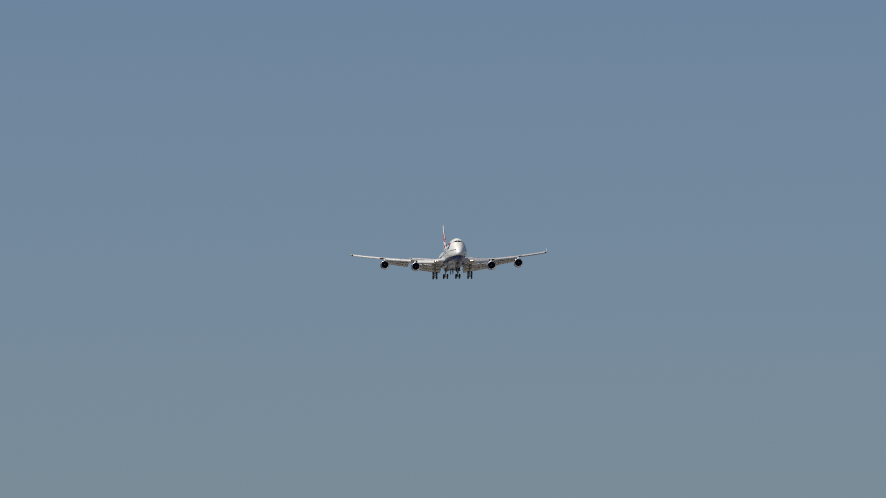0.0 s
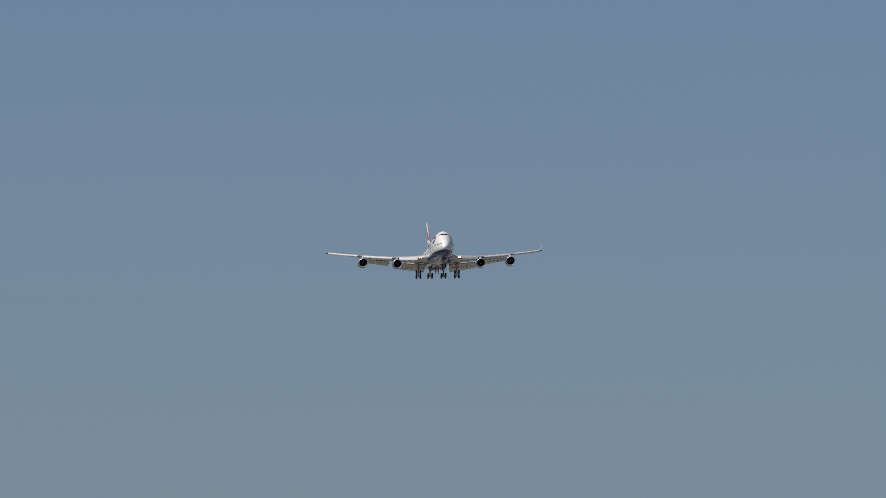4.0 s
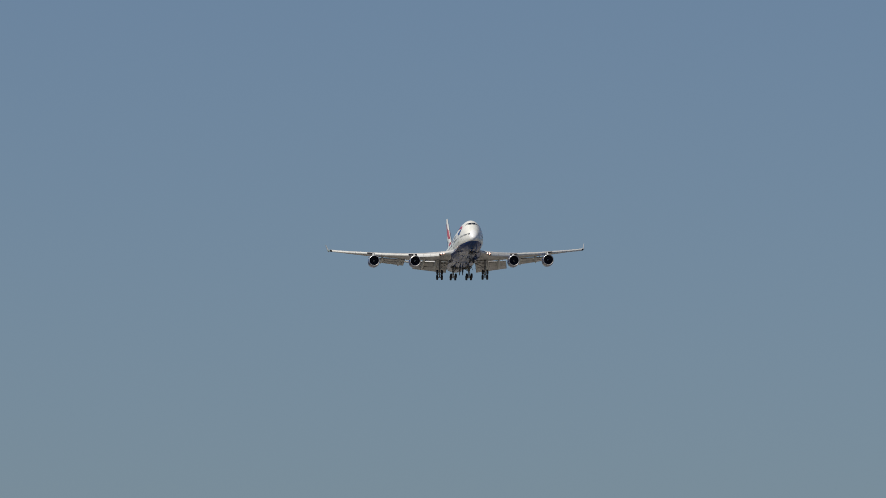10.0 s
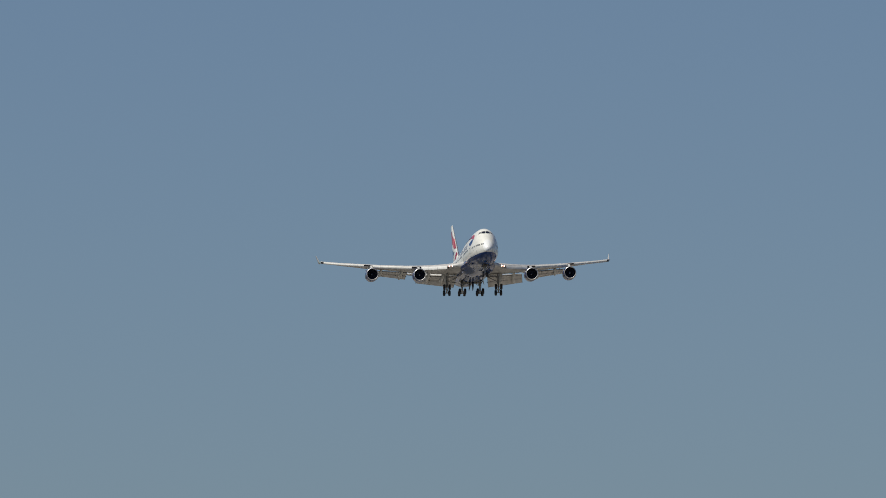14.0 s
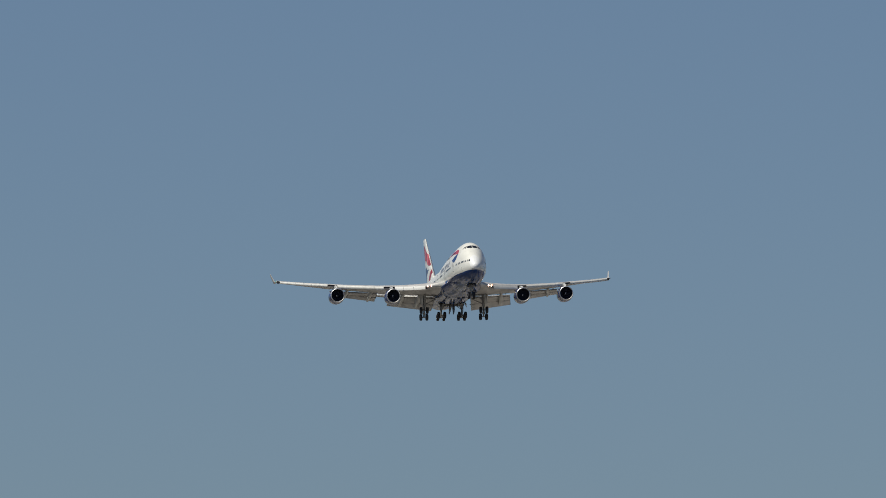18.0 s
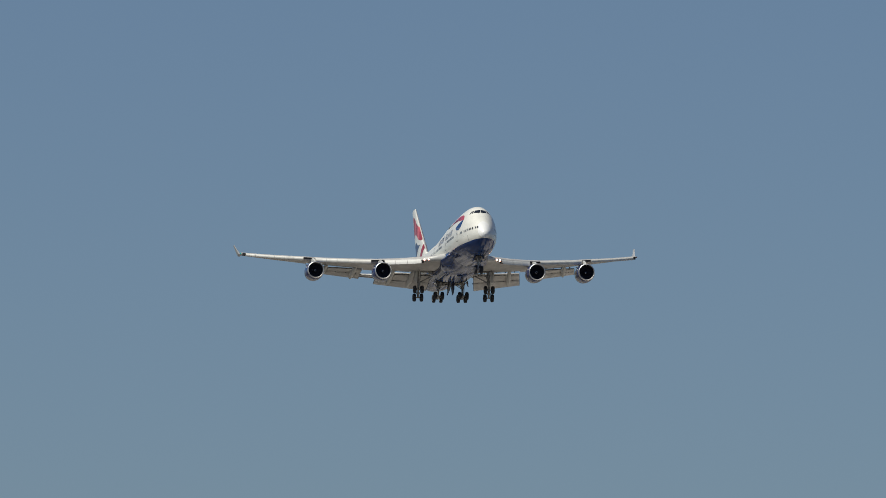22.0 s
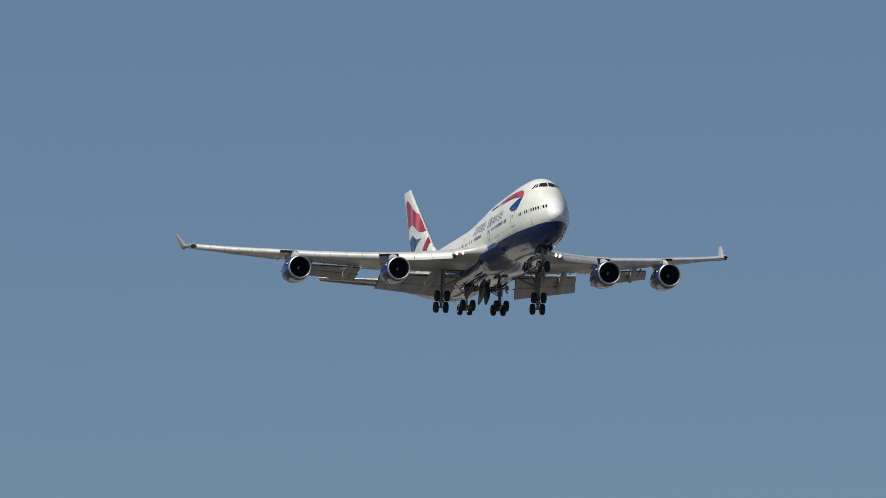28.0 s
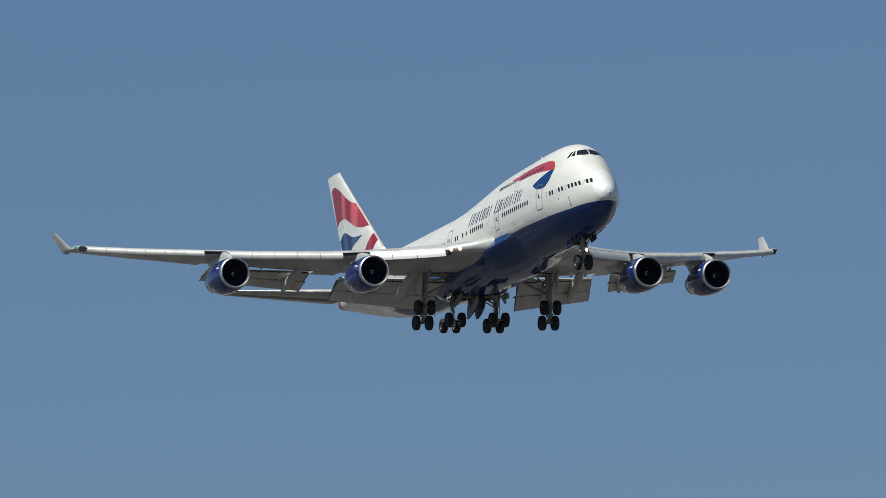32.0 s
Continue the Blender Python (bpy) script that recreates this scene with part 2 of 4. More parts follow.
def tubes(name, bars, mat, n=10):
    """Several round bars welded into one piece."""
    verts, faces = [], []
    for a, b, r0, r1 in bars:
        a, b = Vector(a), Vector(b)
        q = (b - a).to_track_quat("Z", "Y")
        k0 = len(verts)
        for c, r in ((a, r0), (b, r1)):
            verts += [c + q @ Vector((r * math.cos(2 * math.pi * k / n), r * math.sin(2 * math.pi * k / n), 0)) for k in range(n)]
        faces += [(k0 + k, k0 + (k + 1) % n, k0 + n + (k + 1) % n, k0 + n + k) for k in range(n)]
        faces += [tuple(range(k0, k0 + n)), tuple(range(k0 + n, k0 + 2 * n))]
    return mesh(name, verts, faces, mat)


def slab(name, corners, thick, mats, sharp=35):
    """A plate over four or more corners, thickened along its normal."""
    c = [Vector(p) for p in corners]
    nrm = (c[1] - c[0]).cross(c[2] - c[0]).normalized() * thick / 2
    n = len(c)
    mid = sum(c, Vector()) / n
    inset = [p + (mid - p).normalized() * min(0.02, thick) for p in c]
    rings = [[p + nrm for p in inset], [p + nrm * 0.4 for p in c], [p - nrm * 0.4 for p in c], [p - nrm for p in inset]]
    return loft(name, rings, mats, sharp=sharp)


def lerp(a, b, t):
    return a + (b - a) * t


def table(tab, x):
    """Smooth reading of a table of (place, value)."""
    X, Y = np.array([p[0] for p in tab], float), np.array([p[1] for p in tab], float)
    h = np.diff(X)
    d = np.diff(Y) / h
    m = np.r_[d[0], [0 if p * q <= 0 else 2 * p * q / (p + q) for p, q in zip(d, d[1:])], d[-1]]
    x = min(max(x, X[0]), X[-1])
    i = min(max(int(np.searchsorted(X, x)) - 1, 0), len(h) - 1)
    t = (x - X[i]) / h[i]
    return float((2 * t**3 - 3 * t**2 + 1) * Y[i] + (t**3 - 2 * t**2 + t) * h[i] * m[i] + (3 * t**2 - 2 * t**3) * Y[i + 1] + (t**3 - t**2) * h[i] * m[i + 1])


# ---- ground ----
rim = [(6000 * math.cos(a), 1500 + 6000 * math.sin(a), 0) for a in (2 * math.pi * k / 96 for k in range(96))]
ground = new("ground", mesh("ground", rim, [tuple(range(96))], ground_material()))
tagged(ground, "flat suburban land of grass plots, roofs and tarmac", "ground", kind="structure")

# ---- the airliner: x to its left, y aft from the nose, z up from the cabin floor ----
airliner = new("airliner")
tagged(airliner, "white four-engined airliner with navy belly, landing gear and flaps lowered", "airplane")

TOP=[(0,-.45),(.12,-.04),(.35,.25),(.8,.68),(1.5,1.25),(2.3,1.87),(3.1,2.46),(3.8,3.12),(4.6,3.80),(5.6,4.35),(7,4.68),(8.5,4.80),(10.5,4.80),(14,4.70),(19,4.57),(22,4.37),(25,4.01),(28,3.66),(31,3.38),(34,3.29),(53,3.31),(58,3.2),(62,2.95),(66,2.4),(68.6,1.9)]
BOT=[(0,-.45),(.12,-.88),(.35,-1.18),(.8,-1.55),(1.5,-1.95),(2.3,-2.25),(3.5,-2.6),(5,-2.88),(7,-3.08),(9,-3.16),(12,-3.2),(43,-3.2),(48,-2.9),(52,-2.35),(56,-1.65),(60,-.85),(64,0),(68.6,.95)]
WID=[(0,0),(.12,.38),(.35,.62),(.8,.93),(1.5,1.30),(2.3,1.65),(3.5,2.08),(5,2.47),(7,2.86),(9,3.08),(11,3.2),(13,3.25),(46,3.25),(50,3.05),(55,2.5),(60,1.78),(65,1.0),(68.6,.42)]
ZC=[(0,-.45),(1.5,-.35),(5,-.1),(10,.2),(44,.2),(55,.75),(62,1.15),(68.6,1.42)]
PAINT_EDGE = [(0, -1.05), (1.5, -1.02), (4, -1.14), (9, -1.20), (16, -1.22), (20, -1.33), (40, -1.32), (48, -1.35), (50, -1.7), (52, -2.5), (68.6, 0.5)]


def half_width(y, z):
    c, w = table(ZC, y), table(WID, y)
    h = table(TOP, y) - c if z > c else c - table(BOT, y)
    return w * math.sqrt(max(0.0, 1 - ((z - c) / max(h, 1e-6)) ** 2))


def on_side(y, z, s, off=0.0):
    """The point of the hull's side at station y and height z; s: -1 right, 1 left."""
    x = half_width(y, z)
    e = 0.02
    gy, gz = (half_width(y + e, z) - half_width(y - e, z)) / (2 * e), (half_width(y, z + e) - half_width(y, z - e)) / (2 * e)
    n = Vector((1, -gy, -gz)).normalized()
    p = Vector((x, y, z)) + n * off
    return Vector((s * p.x, p.y, p.z))


def on_nose(x, z, off=0.0):
    """The point of the nose at breadth x and height z, from ahead."""
    def station(u, v):
        lo, hi = 0.0, 12.0
        for _ in range(40):
            mid = (lo + hi) / 2
            inside = half_width(mid, v) > abs(u) and table(BOT, mid) < v < table(TOP, mid)
            lo, hi = (lo, mid) if inside else (mid, hi)
        return hi
    y, e = station(x, z), 0.03
    n = Vector(((station(x + e, z) - station(x - e, z)) / (2 * e), -1, (station(x, z + e) - station(x, z - e)) / (2 * e))).normalized()
    return Vector((x, y, z)) + n * off


def hull_ring(y, tilt=0.0):
    """From the crown down the left side to the keel and up the right, with a point at the paint's edge; tilt leans the ring back."""
    def point(kind, t, yy):
        c, w, top, bot = table(ZC, yy), table(WID, yy), table(TOP, yy), table(BOT, yy)
        if kind == 0:
            return w * math.sin(t * math.pi / 2), c + (top - c) * math.cos(t * math.pi / 2)
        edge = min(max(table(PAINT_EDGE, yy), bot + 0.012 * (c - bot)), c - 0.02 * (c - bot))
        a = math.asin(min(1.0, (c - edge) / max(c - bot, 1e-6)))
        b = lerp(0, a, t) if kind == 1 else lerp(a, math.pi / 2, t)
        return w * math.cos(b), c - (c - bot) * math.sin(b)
    side = []
    for kind, t in [(0, k / 14) for k in range(15)] + [(1, k / 4) for k in range(1, 5)] + [(2, k / 8) for k in range(1, 9)]:
        yy = y
        if tilt:
            for _ in range(12):
                yy = 0.5 * yy + 0.5 * max(0.003, y + tilt * (point(kind, t, yy)[1] - table(ZC, y)))
        x, z = point(kind, t, yy)
        side.append(Vector((x, yy, z)))
    return side + [Vector((-p.x, p.y, p.z)) for p in side[-2:0:-1]]


N_SIDE = 27


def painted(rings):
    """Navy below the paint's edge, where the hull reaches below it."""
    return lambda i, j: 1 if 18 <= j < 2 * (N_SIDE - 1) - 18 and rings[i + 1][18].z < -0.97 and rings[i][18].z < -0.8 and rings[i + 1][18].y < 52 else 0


def build_hull():
    ys = list(np.linspace(0.665, 12, 46)) + list(np.linspace(12, 68.6, 90))[1:]
    rings = [hull_ring(y, 0.72 * max(0.0, 1 - (y - 0.665) / 5) ** 1.5) for y in ys]
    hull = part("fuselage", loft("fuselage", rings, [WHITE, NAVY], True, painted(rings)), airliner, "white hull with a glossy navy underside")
    rings = [hull_ring(0.66 * k * k + 0.002, 0.72 * k) for k in (q / 14 for q in range(15))]
    part("radome", loft("radome", rings, RADOME), hull, "rounded glossy white nose cone")
    # coloured band round the end of the tail cone
    rings = []
    for y in np.linspace(67.3, 68.56, 5):
        ring = hull_ring(y)
        mid = sum(ring, Vector()) / len(ring)
        rings.append([mid + (p - mid) * 1.015 for p in ring])
    part("tail_band", loft("tail_band", rings, FIN_RED), hull, "dark red band at the tail's end")
    # tail exhaust
    z = table(ZC, 68.6)
    part("tail_exhaust", lathe("tail_exhaust", [(0, 0.40), (0.35, 0.30), (0.36, 0.24), (0.1, 0.22), (0.1, 0.01)], EXHAUST, (0, 68.59, z), n=24), hull)
    # belly fairing, growing out of the hull into a sloping shoulder before the wing's root
    rings = []
    for y in np.linspace(14.6, 38.2, 84):
        u, v, w = min(1.0, (y - 14.6) / 5.8), min(1.0, (38.2 - y) / 3.6), min(1.0, (y - 14.6) / 10.0)
        end = math.sqrt(v * (2 - v))
        wide = table([(14.6, 3.66), (20.5, 3.66), (25, 3.42), (38.2, 3.36)], y)
        half = [(0.985 * half_width(y, -0.95), -0.95)]
        for k in range(31):
            t = k / 30
            b = lerp(radians(27.5), radians(90), t)
            inner = Vector((3.2 * math.cos(b), 0.2 - 3.36 * math.sin(b)))
            outer = Vector((wide * math.cos(t * math.pi / 2) ** 0.8, -1.80 - 1.78 * math.sin(t * math.pi / 2)))
            low = w * w * (3 - 2 * w)
            half.append(tuple(inner.lerp(outer, end * lerp(u ** 1.2, low, min(1.0, t / 0.55)))))
        rings.append([Vector((x, y, z)) for x, z in half] + [Vector((-x, y, z)) for x, z in half[-2::-1]])
    part("belly_fairing", loft("belly_fairing", rings, FAIRING), hull, "bulging glossy navy fairing between the wings")
    return hull


fuselage = build_hull()


def side_panel(name, outline, s, mat, lift=0.012):
    """A piece of given (station, height) outline lying on the hull, a little proud of it."""
    cy, cz = sum(p[0] for p in outline) / len(outline), sum(p[1] for p in outline) / len(outline)
    rings = [[on_side(y, z, s, -0.01) for y, z in outline], [on_side(y, z, s, lift * 0.7) for y, z in outline],
             [on_side(lerp(y, cy, 0.08), lerp(z, cz, 0.08), s, lift) for y, z in outline]]
    return loft(name, rings, mat, True)


def rounded(y, z, w, h, r=0.45, n=3, edge=1):
    """A rounded rectangle in station and height."""
    out = []
    rr = min(w, h) * r
    for sy, sz, a0 in ((1, 1, 0), (-1, 1, 90), (-1, -1, 180), (1, -1, 270)):
        for k in range(n + 1):
            a = radians(a0 + 90 * k / n)
            out.append((y + sy * (w / 2 - rr) + rr * math.cos(a), z + sz * (h / 2 - rr) + rr * math.sin(a)))
    if edge == 1:
        return out
    return [(lerp(p[0], q[0], k / edge), lerp(p[1], q[1], k / edge)) for p, q in zip(out, out[1:] + out[:1]) for k in range(edge if math.hypot(q[0] - p[0], q[1] - p[1]) > 0.15 else 1)]


def strip(name, upper, lower, s, mat, n=36, m=8, lift=0.010):
    """Painted ribbon on the hull between two edge lines given by (station, height)."""
    def along(line, t):
        k = [0.0]
        for p, q in zip(line, line[1:]):
            k.append(k[-1] + math.hypot(q[0] - p[0], q[1] - p[1]))
        k = [v / k[-1] for v in k]
        return table(list(zip(k, [p[0] for p in line])), t), table(list(zip(k, [p[1] for p in line])), t)
    verts, faces = [], []
    for i in range(n + 1):
        (ya, za), (yb, zb) = along(upper, i / n), along(lower, i / n)
        for j in range(m + 1):
            verts.append(on_side(lerp(ya, yb, j / m), lerp(za, zb, j / m), s, lift))
    for i in range(n):
        for j in range(m):
            a = i * (m + 1) + j
            faces.append((a, a + 1, a + m + 2, a + m + 1))
    return mesh(name, verts, faces, mat)


def outline_ring(name, outline, s, mat, wide=0.03, lift=0.012):
    """A narrow seam round an outline on the hull."""
    cy, cz = sum(p[0] for p in outline) / len(outline), sum(p[1] for p in outline) / len(outline)
    n = len(outline)
    inner = []
    for y, z in outline:
        d = math.hypot(y - cy, z - cz)
        inner.append((lerp(y, cy, wide * 1.4 / d), lerp(z, cz, wide * 1.4 / d)))
    verts = [on_side(y, z, s, lift) for y, z in outline] + [on_side(y, z, s, lift) for y, z in inner]
    return mesh(name, verts, [(k, (k + 1) % n, n + (k + 1) % n, n + k) for k in range(n)], mat)


NOSE_WINDOWS = [6.41, 6.0, 5.04, 4.61, 3.73, 3.32, 2.93, 2.54, 1.83, 1.52]
BLANKS = [6.98, 5.5, 4.15, 2.17]


def build_sides():
    plain = side_panel("cabin_window", rounded(20, 0.52, 0.27, 0.40), -1, GLASS, 0.014)
    plain_left = side_panel("cabin_window", rounded(20, 0.52, 0.27, 0.40), 1, GLASS, 0.014)
    upper = side_panel("cabin_window", rounded(17, 3.0, 0.24, 0.34), -1, GLASS, 0.022)
    upper_left = side_panel("cabin_window", rounded(17, 3.0, 0.24, 0.34), 1, GLASS, 0.022)
    rows = [10.72 + 0.5 * k for k in range(13)] + [21.85 + 0.497 * k for k in range(7)] + [25.94, 26.84, 28.18, 28.70]
    rows += [31.6 + 0.508 * k for k in range(16)] + [42.2 + 0.508 * k for k in range(6)]
    for s, me, up in ((-1, plain, upper), (1, plain_left, upper_left)):
        for y in rows:
            if y > 13.5:
                part("cabin_window", me, fuselage).location = (0, y - 20, 0)
            else:
                part("cabin_window", side_panel("cabin_window", rounded(y, 0.52, 0.27, 0.40), s, GLASS, 0.014), fuselage)
        for y in [8.6 + 0.49 * k for k in range(11)] + [15.0 + 0.485 * k for k in range(9)]:
            if 14.9 < y < 20:
                part("cabin_window", up, fuselage).location = (0, y - 17, 0)
            else:
                part("cabin_window", side_panel("cabin_window", rounded(y, 3.0, 0.24, 0.34), s, GLASS, 0.022), fuselage)
        for y in NOSE_WINDOWS:
            z = 0.56 + max(0, 6.4 - y) * 0.05
            if s > 0 and y < 3.6:
                continue
            slant = (half_width(y + 0.05, z) - half_width(y - 0.05, z)) / 0.1
            lean = -(half_width(y, z + 0.05) - half_width(y, z - 0.05)) / 0.1 / max(slant, 0.12)
            pane = [(a + lean * 0.8 * (b - z), b) for a, b in rounded(y, z, 0.26 / math.hypot(1, slant), 0.40)]
            part("cabin_window", side_panel("cabin_window", pane, s, GLASS, 0.014), fuselage)
        for y in BLANKS:
            z = 0.56 + max(0, 6.4 - y) * 0.05
            part("blanked_window", outline_ring("blanked_window", rounded(y, z, 0.22, 0.40), s, SEALANT, 0.025), fuselage)
        # doors with their seams, handles and small windows
        for y, z, w, h in ((8.34, 0.55, 1.14, 2.05), (18.2, 0.32, 0.95, 1.6), (30.3, 0.55, 1.1, 1.9), (40.9, 0.5, 1.1, 1.9), (52.2, 0.7, 1.05, 1.8)):
            door = part("cabin_door", outline_ring("cabin_door", rounded(y, z, w, h, 0.16, 3, 8), s, LINE, 0.045), fuselage, "dark seam of a closed cabin door")
            part("door_window", side_panel("door_window", rounded(y + 0.1, z + 0.12, 0.2, 0.36), s, GLASS, 0.016), door)
            part("door_handle", side_panel("door_handle", rounded(y - 0.18, z - 0.02, 0.12, 0.10), s, LINE, 0.02), door)
        part("upper_door", outline_ring("upper_door", rounded(13.9, 2.75, 0.95, 1.5, 0.2, 3, 8), s, SEALANT, 0.03), fuselage)
        part("cargo_door", outline_ring("cargo_door", rounded(12.5, -1.75, 2.7, 1.1, 0.1, 3, 10), s, NAVYSEAM, 0.025), fuselage)
        # ribbon of the livery
        part("ribbon_red", strip("ribbon_red", [(16.3, 3.28), (14.2, 3.37), (12.1, 3.46), (10.0, 3.50), (8.1, 3.46), (7.2, 3.35), (6.70, 3.16), (6.40, 2.86), (6.31, 2.56)],
                                 [(16.3, 3.25), (14.8, 2.98), (13.1, 2.81), (11.6, 2.80), (10.2, 2.79), (8.8, 2.71), (7.6, 2.61), (6.9, 2.56), (6.33, 2.53)], s, RED), fuselage, "red ribbon painted along the upper deck")
        part("ribbon_blue", strip("ribbon_blue", [(9.82, 1.76), (9.0, 2.02), (8.2, 2.24), (7.4, 2.44), (6.9, 2.53), (6.33, 2.51)],
                                  [(9.80, 1.73), (9.3, 1.46), (8.58, 1.25), (7.7, 1.20), (6.85, 1.58), (6.34, 2.42)], s, NAVY), fuselage, "navy end of the painted ribbon")
        # the airline's name, as plain slanted bars: (widths of the strokes' fields, strokes in each)
        lean = -0.40 if s < 0 else 0.40
        for y0, y1, fields in ((25.6, 20.0, ((1.0, 2), (1.0, 2), (0.5, 1), (0.85, 1), (0.5, 1), (0.85, 2), (1.05, 2))), (19.1, 12.45, ((1.05, 2), (0.5, 1), (1.0, 2), (1.45, 3), (1.05, 2), (0.95, 1), (0.85, 2)))):
            whole, at = sum(w for w, _ in fields), 0.0
            first = True
            for w, strokes in fields:
                for k in range(strokes):
                    u = at + w * (0.5 if strokes == 1 else 0.2 + 0.6 * k / (strokes - 1))
                    ya = lerp(y0, y1, u / whole) if s < 0 else lerp(y1, y0, u / whole)
                    d = (0.088 if k == 0 else 0.054) * (1.2 if strokes == 1 else 1)
                    top = 2.02 if first else 1.92
                    part("lettering_bar", strip("lettering_bar", [(ya + lean - d, top), (ya + lean + d, top)], [(ya - d, 0.98), (ya + d, 0.98)], s, LETTER, 2, 8), fuselage)
                first, at = False, at + w
        # small service panels and the nose door seam
        part("service_panel", side_panel("service_panel", [(3.66, -0.16), (3.72, -0.16), (3.56, -0.94), (3.48, -0.94)], s, LINE, 0.03), fuselage)
        part("service_panel", outline_ring("service_panel", rounded(14.4, -0.55, 2.2, 0.22, 0.2, 2, 6), s, SEALANT, 0.03), fuselage, "grey seam of a service panel")
        for y, z in ((17.6, -0.72), (18.1, -0.86)):
            part("inspection_light", side_panel("inspection_light", rounded(y, z, 0.16, 0.12), s, PALE, 0.02), fuselage)
        part("drain_mast", tube("drain_mast", on_side(19.3, -0.95, s, 0.0), on_side(19.4, -1.25, s, 0.35), 0.035, 0.025, WHITE, 6), fuselage)
        part("static_port", side_panel("static_port", rounded(5.1, -0.1, 0.12, 0.12), s, LINE, 0.015), fuselage)
        if s > 0:
            for z in (-0.35, -0.75):
                part("air_data_probe", tube("air_data_probe", on_side(2.4, z, s), on_side(2.2, z, s, 0.28), 0.016, 0.010, STEEL), fuselage)


build_sides()


def nose_panel(name, outline, mat, lift=0.016):
    cx, cz = sum(p[0] for p in outline) / len(outline), sum(p[1] for p in outline) / len(outline)
    pts = []
    for p, q in zip(outline, outline[1:] + outline[:1]):
        pts += [(lerp(p[0], q[0], k / 4), lerp(p[1], q[1], k / 4)) for k in range(4)]
    rings = [[on_nose(x, z, -0.02) for x, z in pts], [on_nose(x, z, lift) for x, z in pts],
             [on_nose(lerp(x, cx, 0.5), lerp(z, cz, 0.5), lift) for x, z in pts]]
    return loft(name, rings, mat)


def build_cockpit():
    for s in (-1, 1):
        for pane in ([(0.05, 3.36), (0.05, 3.87), (0.77, 3.78), (0.98, 3.35)], [(1.10, 3.32), (0.87, 3.77), (0.94, 3.76), (1.32, 3.29)], [(1.45, 3.24), (1.04, 3.71), (1.20, 3.66), (1.61, 3.17)]):
            part("cockpit_window", nose_panel("cockpit_window", [(s * x, z) for x, z in pane], GLASS), fuselage, "dark flight-deck pane")
        part("wiper", tube("wiper", on_nose(s * 0.25, 3.28, 0.03), on_nose(s * 0.75, 3.34, 0.03), 0.012, 0.008, DARK, 6), fuselage)


build_cockpit()

# blade aerials on the crown and keel
for y, z, h in ((15.2, 4.72, 0.46), (24.5, 4.10, 0.35), (36, 3.34, 0.4), (9.8, -3.15, -0.35), (44, -3.12, -0.4), (47, -2.98, -0.4)):
    d = math.copysign(0.12, h)
    part("antenna", loft("antenna", [[Vector((x, y + u, z - d + v)) for x, u in ((0.03, 0.15), (0, 0), (-0.03, 0.15), (0, 0.5))] if k == 0 else
                                     [Vector((x * 0.5, y + u * 0.6 + 0.25, z + h)) for x, u in ((0.03, 0.15), (0, 0), (-0.03, 0.15), (0, 0.5))] for k, v in ((0, 0), (1, 0))], WHITE), fuselage)
for z, y in ((4.76, 14.0),):
    part("beacon", lathe("beacon", [(-0.12, 0.1), (0.0, 0.12), (0.12, 0.1)], RED, (0, y, z), n=12), fuselage)


# ---- wings ----
def le(x):
    return 22.4 + 0.854 * (x - 5.92) - (0.5 if x < 4 else 0) * (4 - x) + (0.045 * (x - 20) if x > 20 else 0)


def te(x):
    return 34.2 + 0.364 * (x - 3.2) if x < 12 else 37.4 + 0.531 * (x - 12) + (0.045 * (x - 20) if x > 20 else 0)


LE_Z = [(0, -1.6), (4, -1.44), (6, -1.40), (13, -0.80), (16.7, -0.27), (19.7, 0.18), (22.6, 0.72), (26.3, 1.38), (29.3, 1.98), (31.1, 2.38)]
TWIST = [(0, 2.6), (12, 1.0), (20, -0.2), (31.1, -3.0)]
THICK = [(0, 0.132), (6, 0.12), (12, 0.098), (31.1, 0.085)]


def foil(c, t, upper):
    """Height of a wing section over its chord, in chords."""
    h = 5 * t * (0.2969 * math.sqrt(c) - 0.126 * c - 0.3516 * c * c + 0.2843 * c**3 - 0.1015 * c**4)
    camber = 0.018 * math.sin(math.pi * c ** 0.8)
    return camber + h if upper else camber - h


def wing_point(x, c, upper, s):
    chord = te(x) - le(x)
    return Vector((s * x, le(x) + c * chord, table(LE_Z, x) - c * chord * math.sin(radians(table(TWIST, x))) + foil(c, table(THICK, x), upper) * chord))


def wing_rings(xs, c0, c1, s, n=14):
    rings = []
    for x in xs:
        cs = [lerp(c0(x), c1(x), 0.5 - 0.5 * math.cos(math.pi * k / n)) for k in range(n + 1)]
        up, low = [wing_point(x, c, True, s) for c in cs], [wing_point(x, c, False, s) for c in cs]
        rings.append(up[::-1] + (low[1:] if c0(x) < 0.001 else low))
    return rings


def flap_piece(name, inner, outer, thick, s, mat, hinge):
    """A slim aerofoil between two end chords: each ((y, z) of the nose, (y, z) of the tail); its ends run outboard aft of the two hinge stations."""
    rings = []
    for (x, (a, b)), y0 in zip((inner, outer), hinge):
        a, b = Vector((0, *a)), Vector((0, *b))
        d = b - a
        nrm = Vector((0, -d.z, d.y)).normalized()
        shape = [(1, 0.02), (0.7, 0.6), (0.35, 1.0), (0.12, 0.85), (0.02, 0.35), (0, 0), (0.03, -0.3), (0.2, -0.45), (0.6, -0.2), (1, -0.08)]
        rings.append([Vector((s * (x + 0.17 * (a.y + d.y * u - y0)), 0, 0)) + a + d * u + nrm * v * thick for u, v in shape])
    return loft(name, rings, mat, sharp=40)


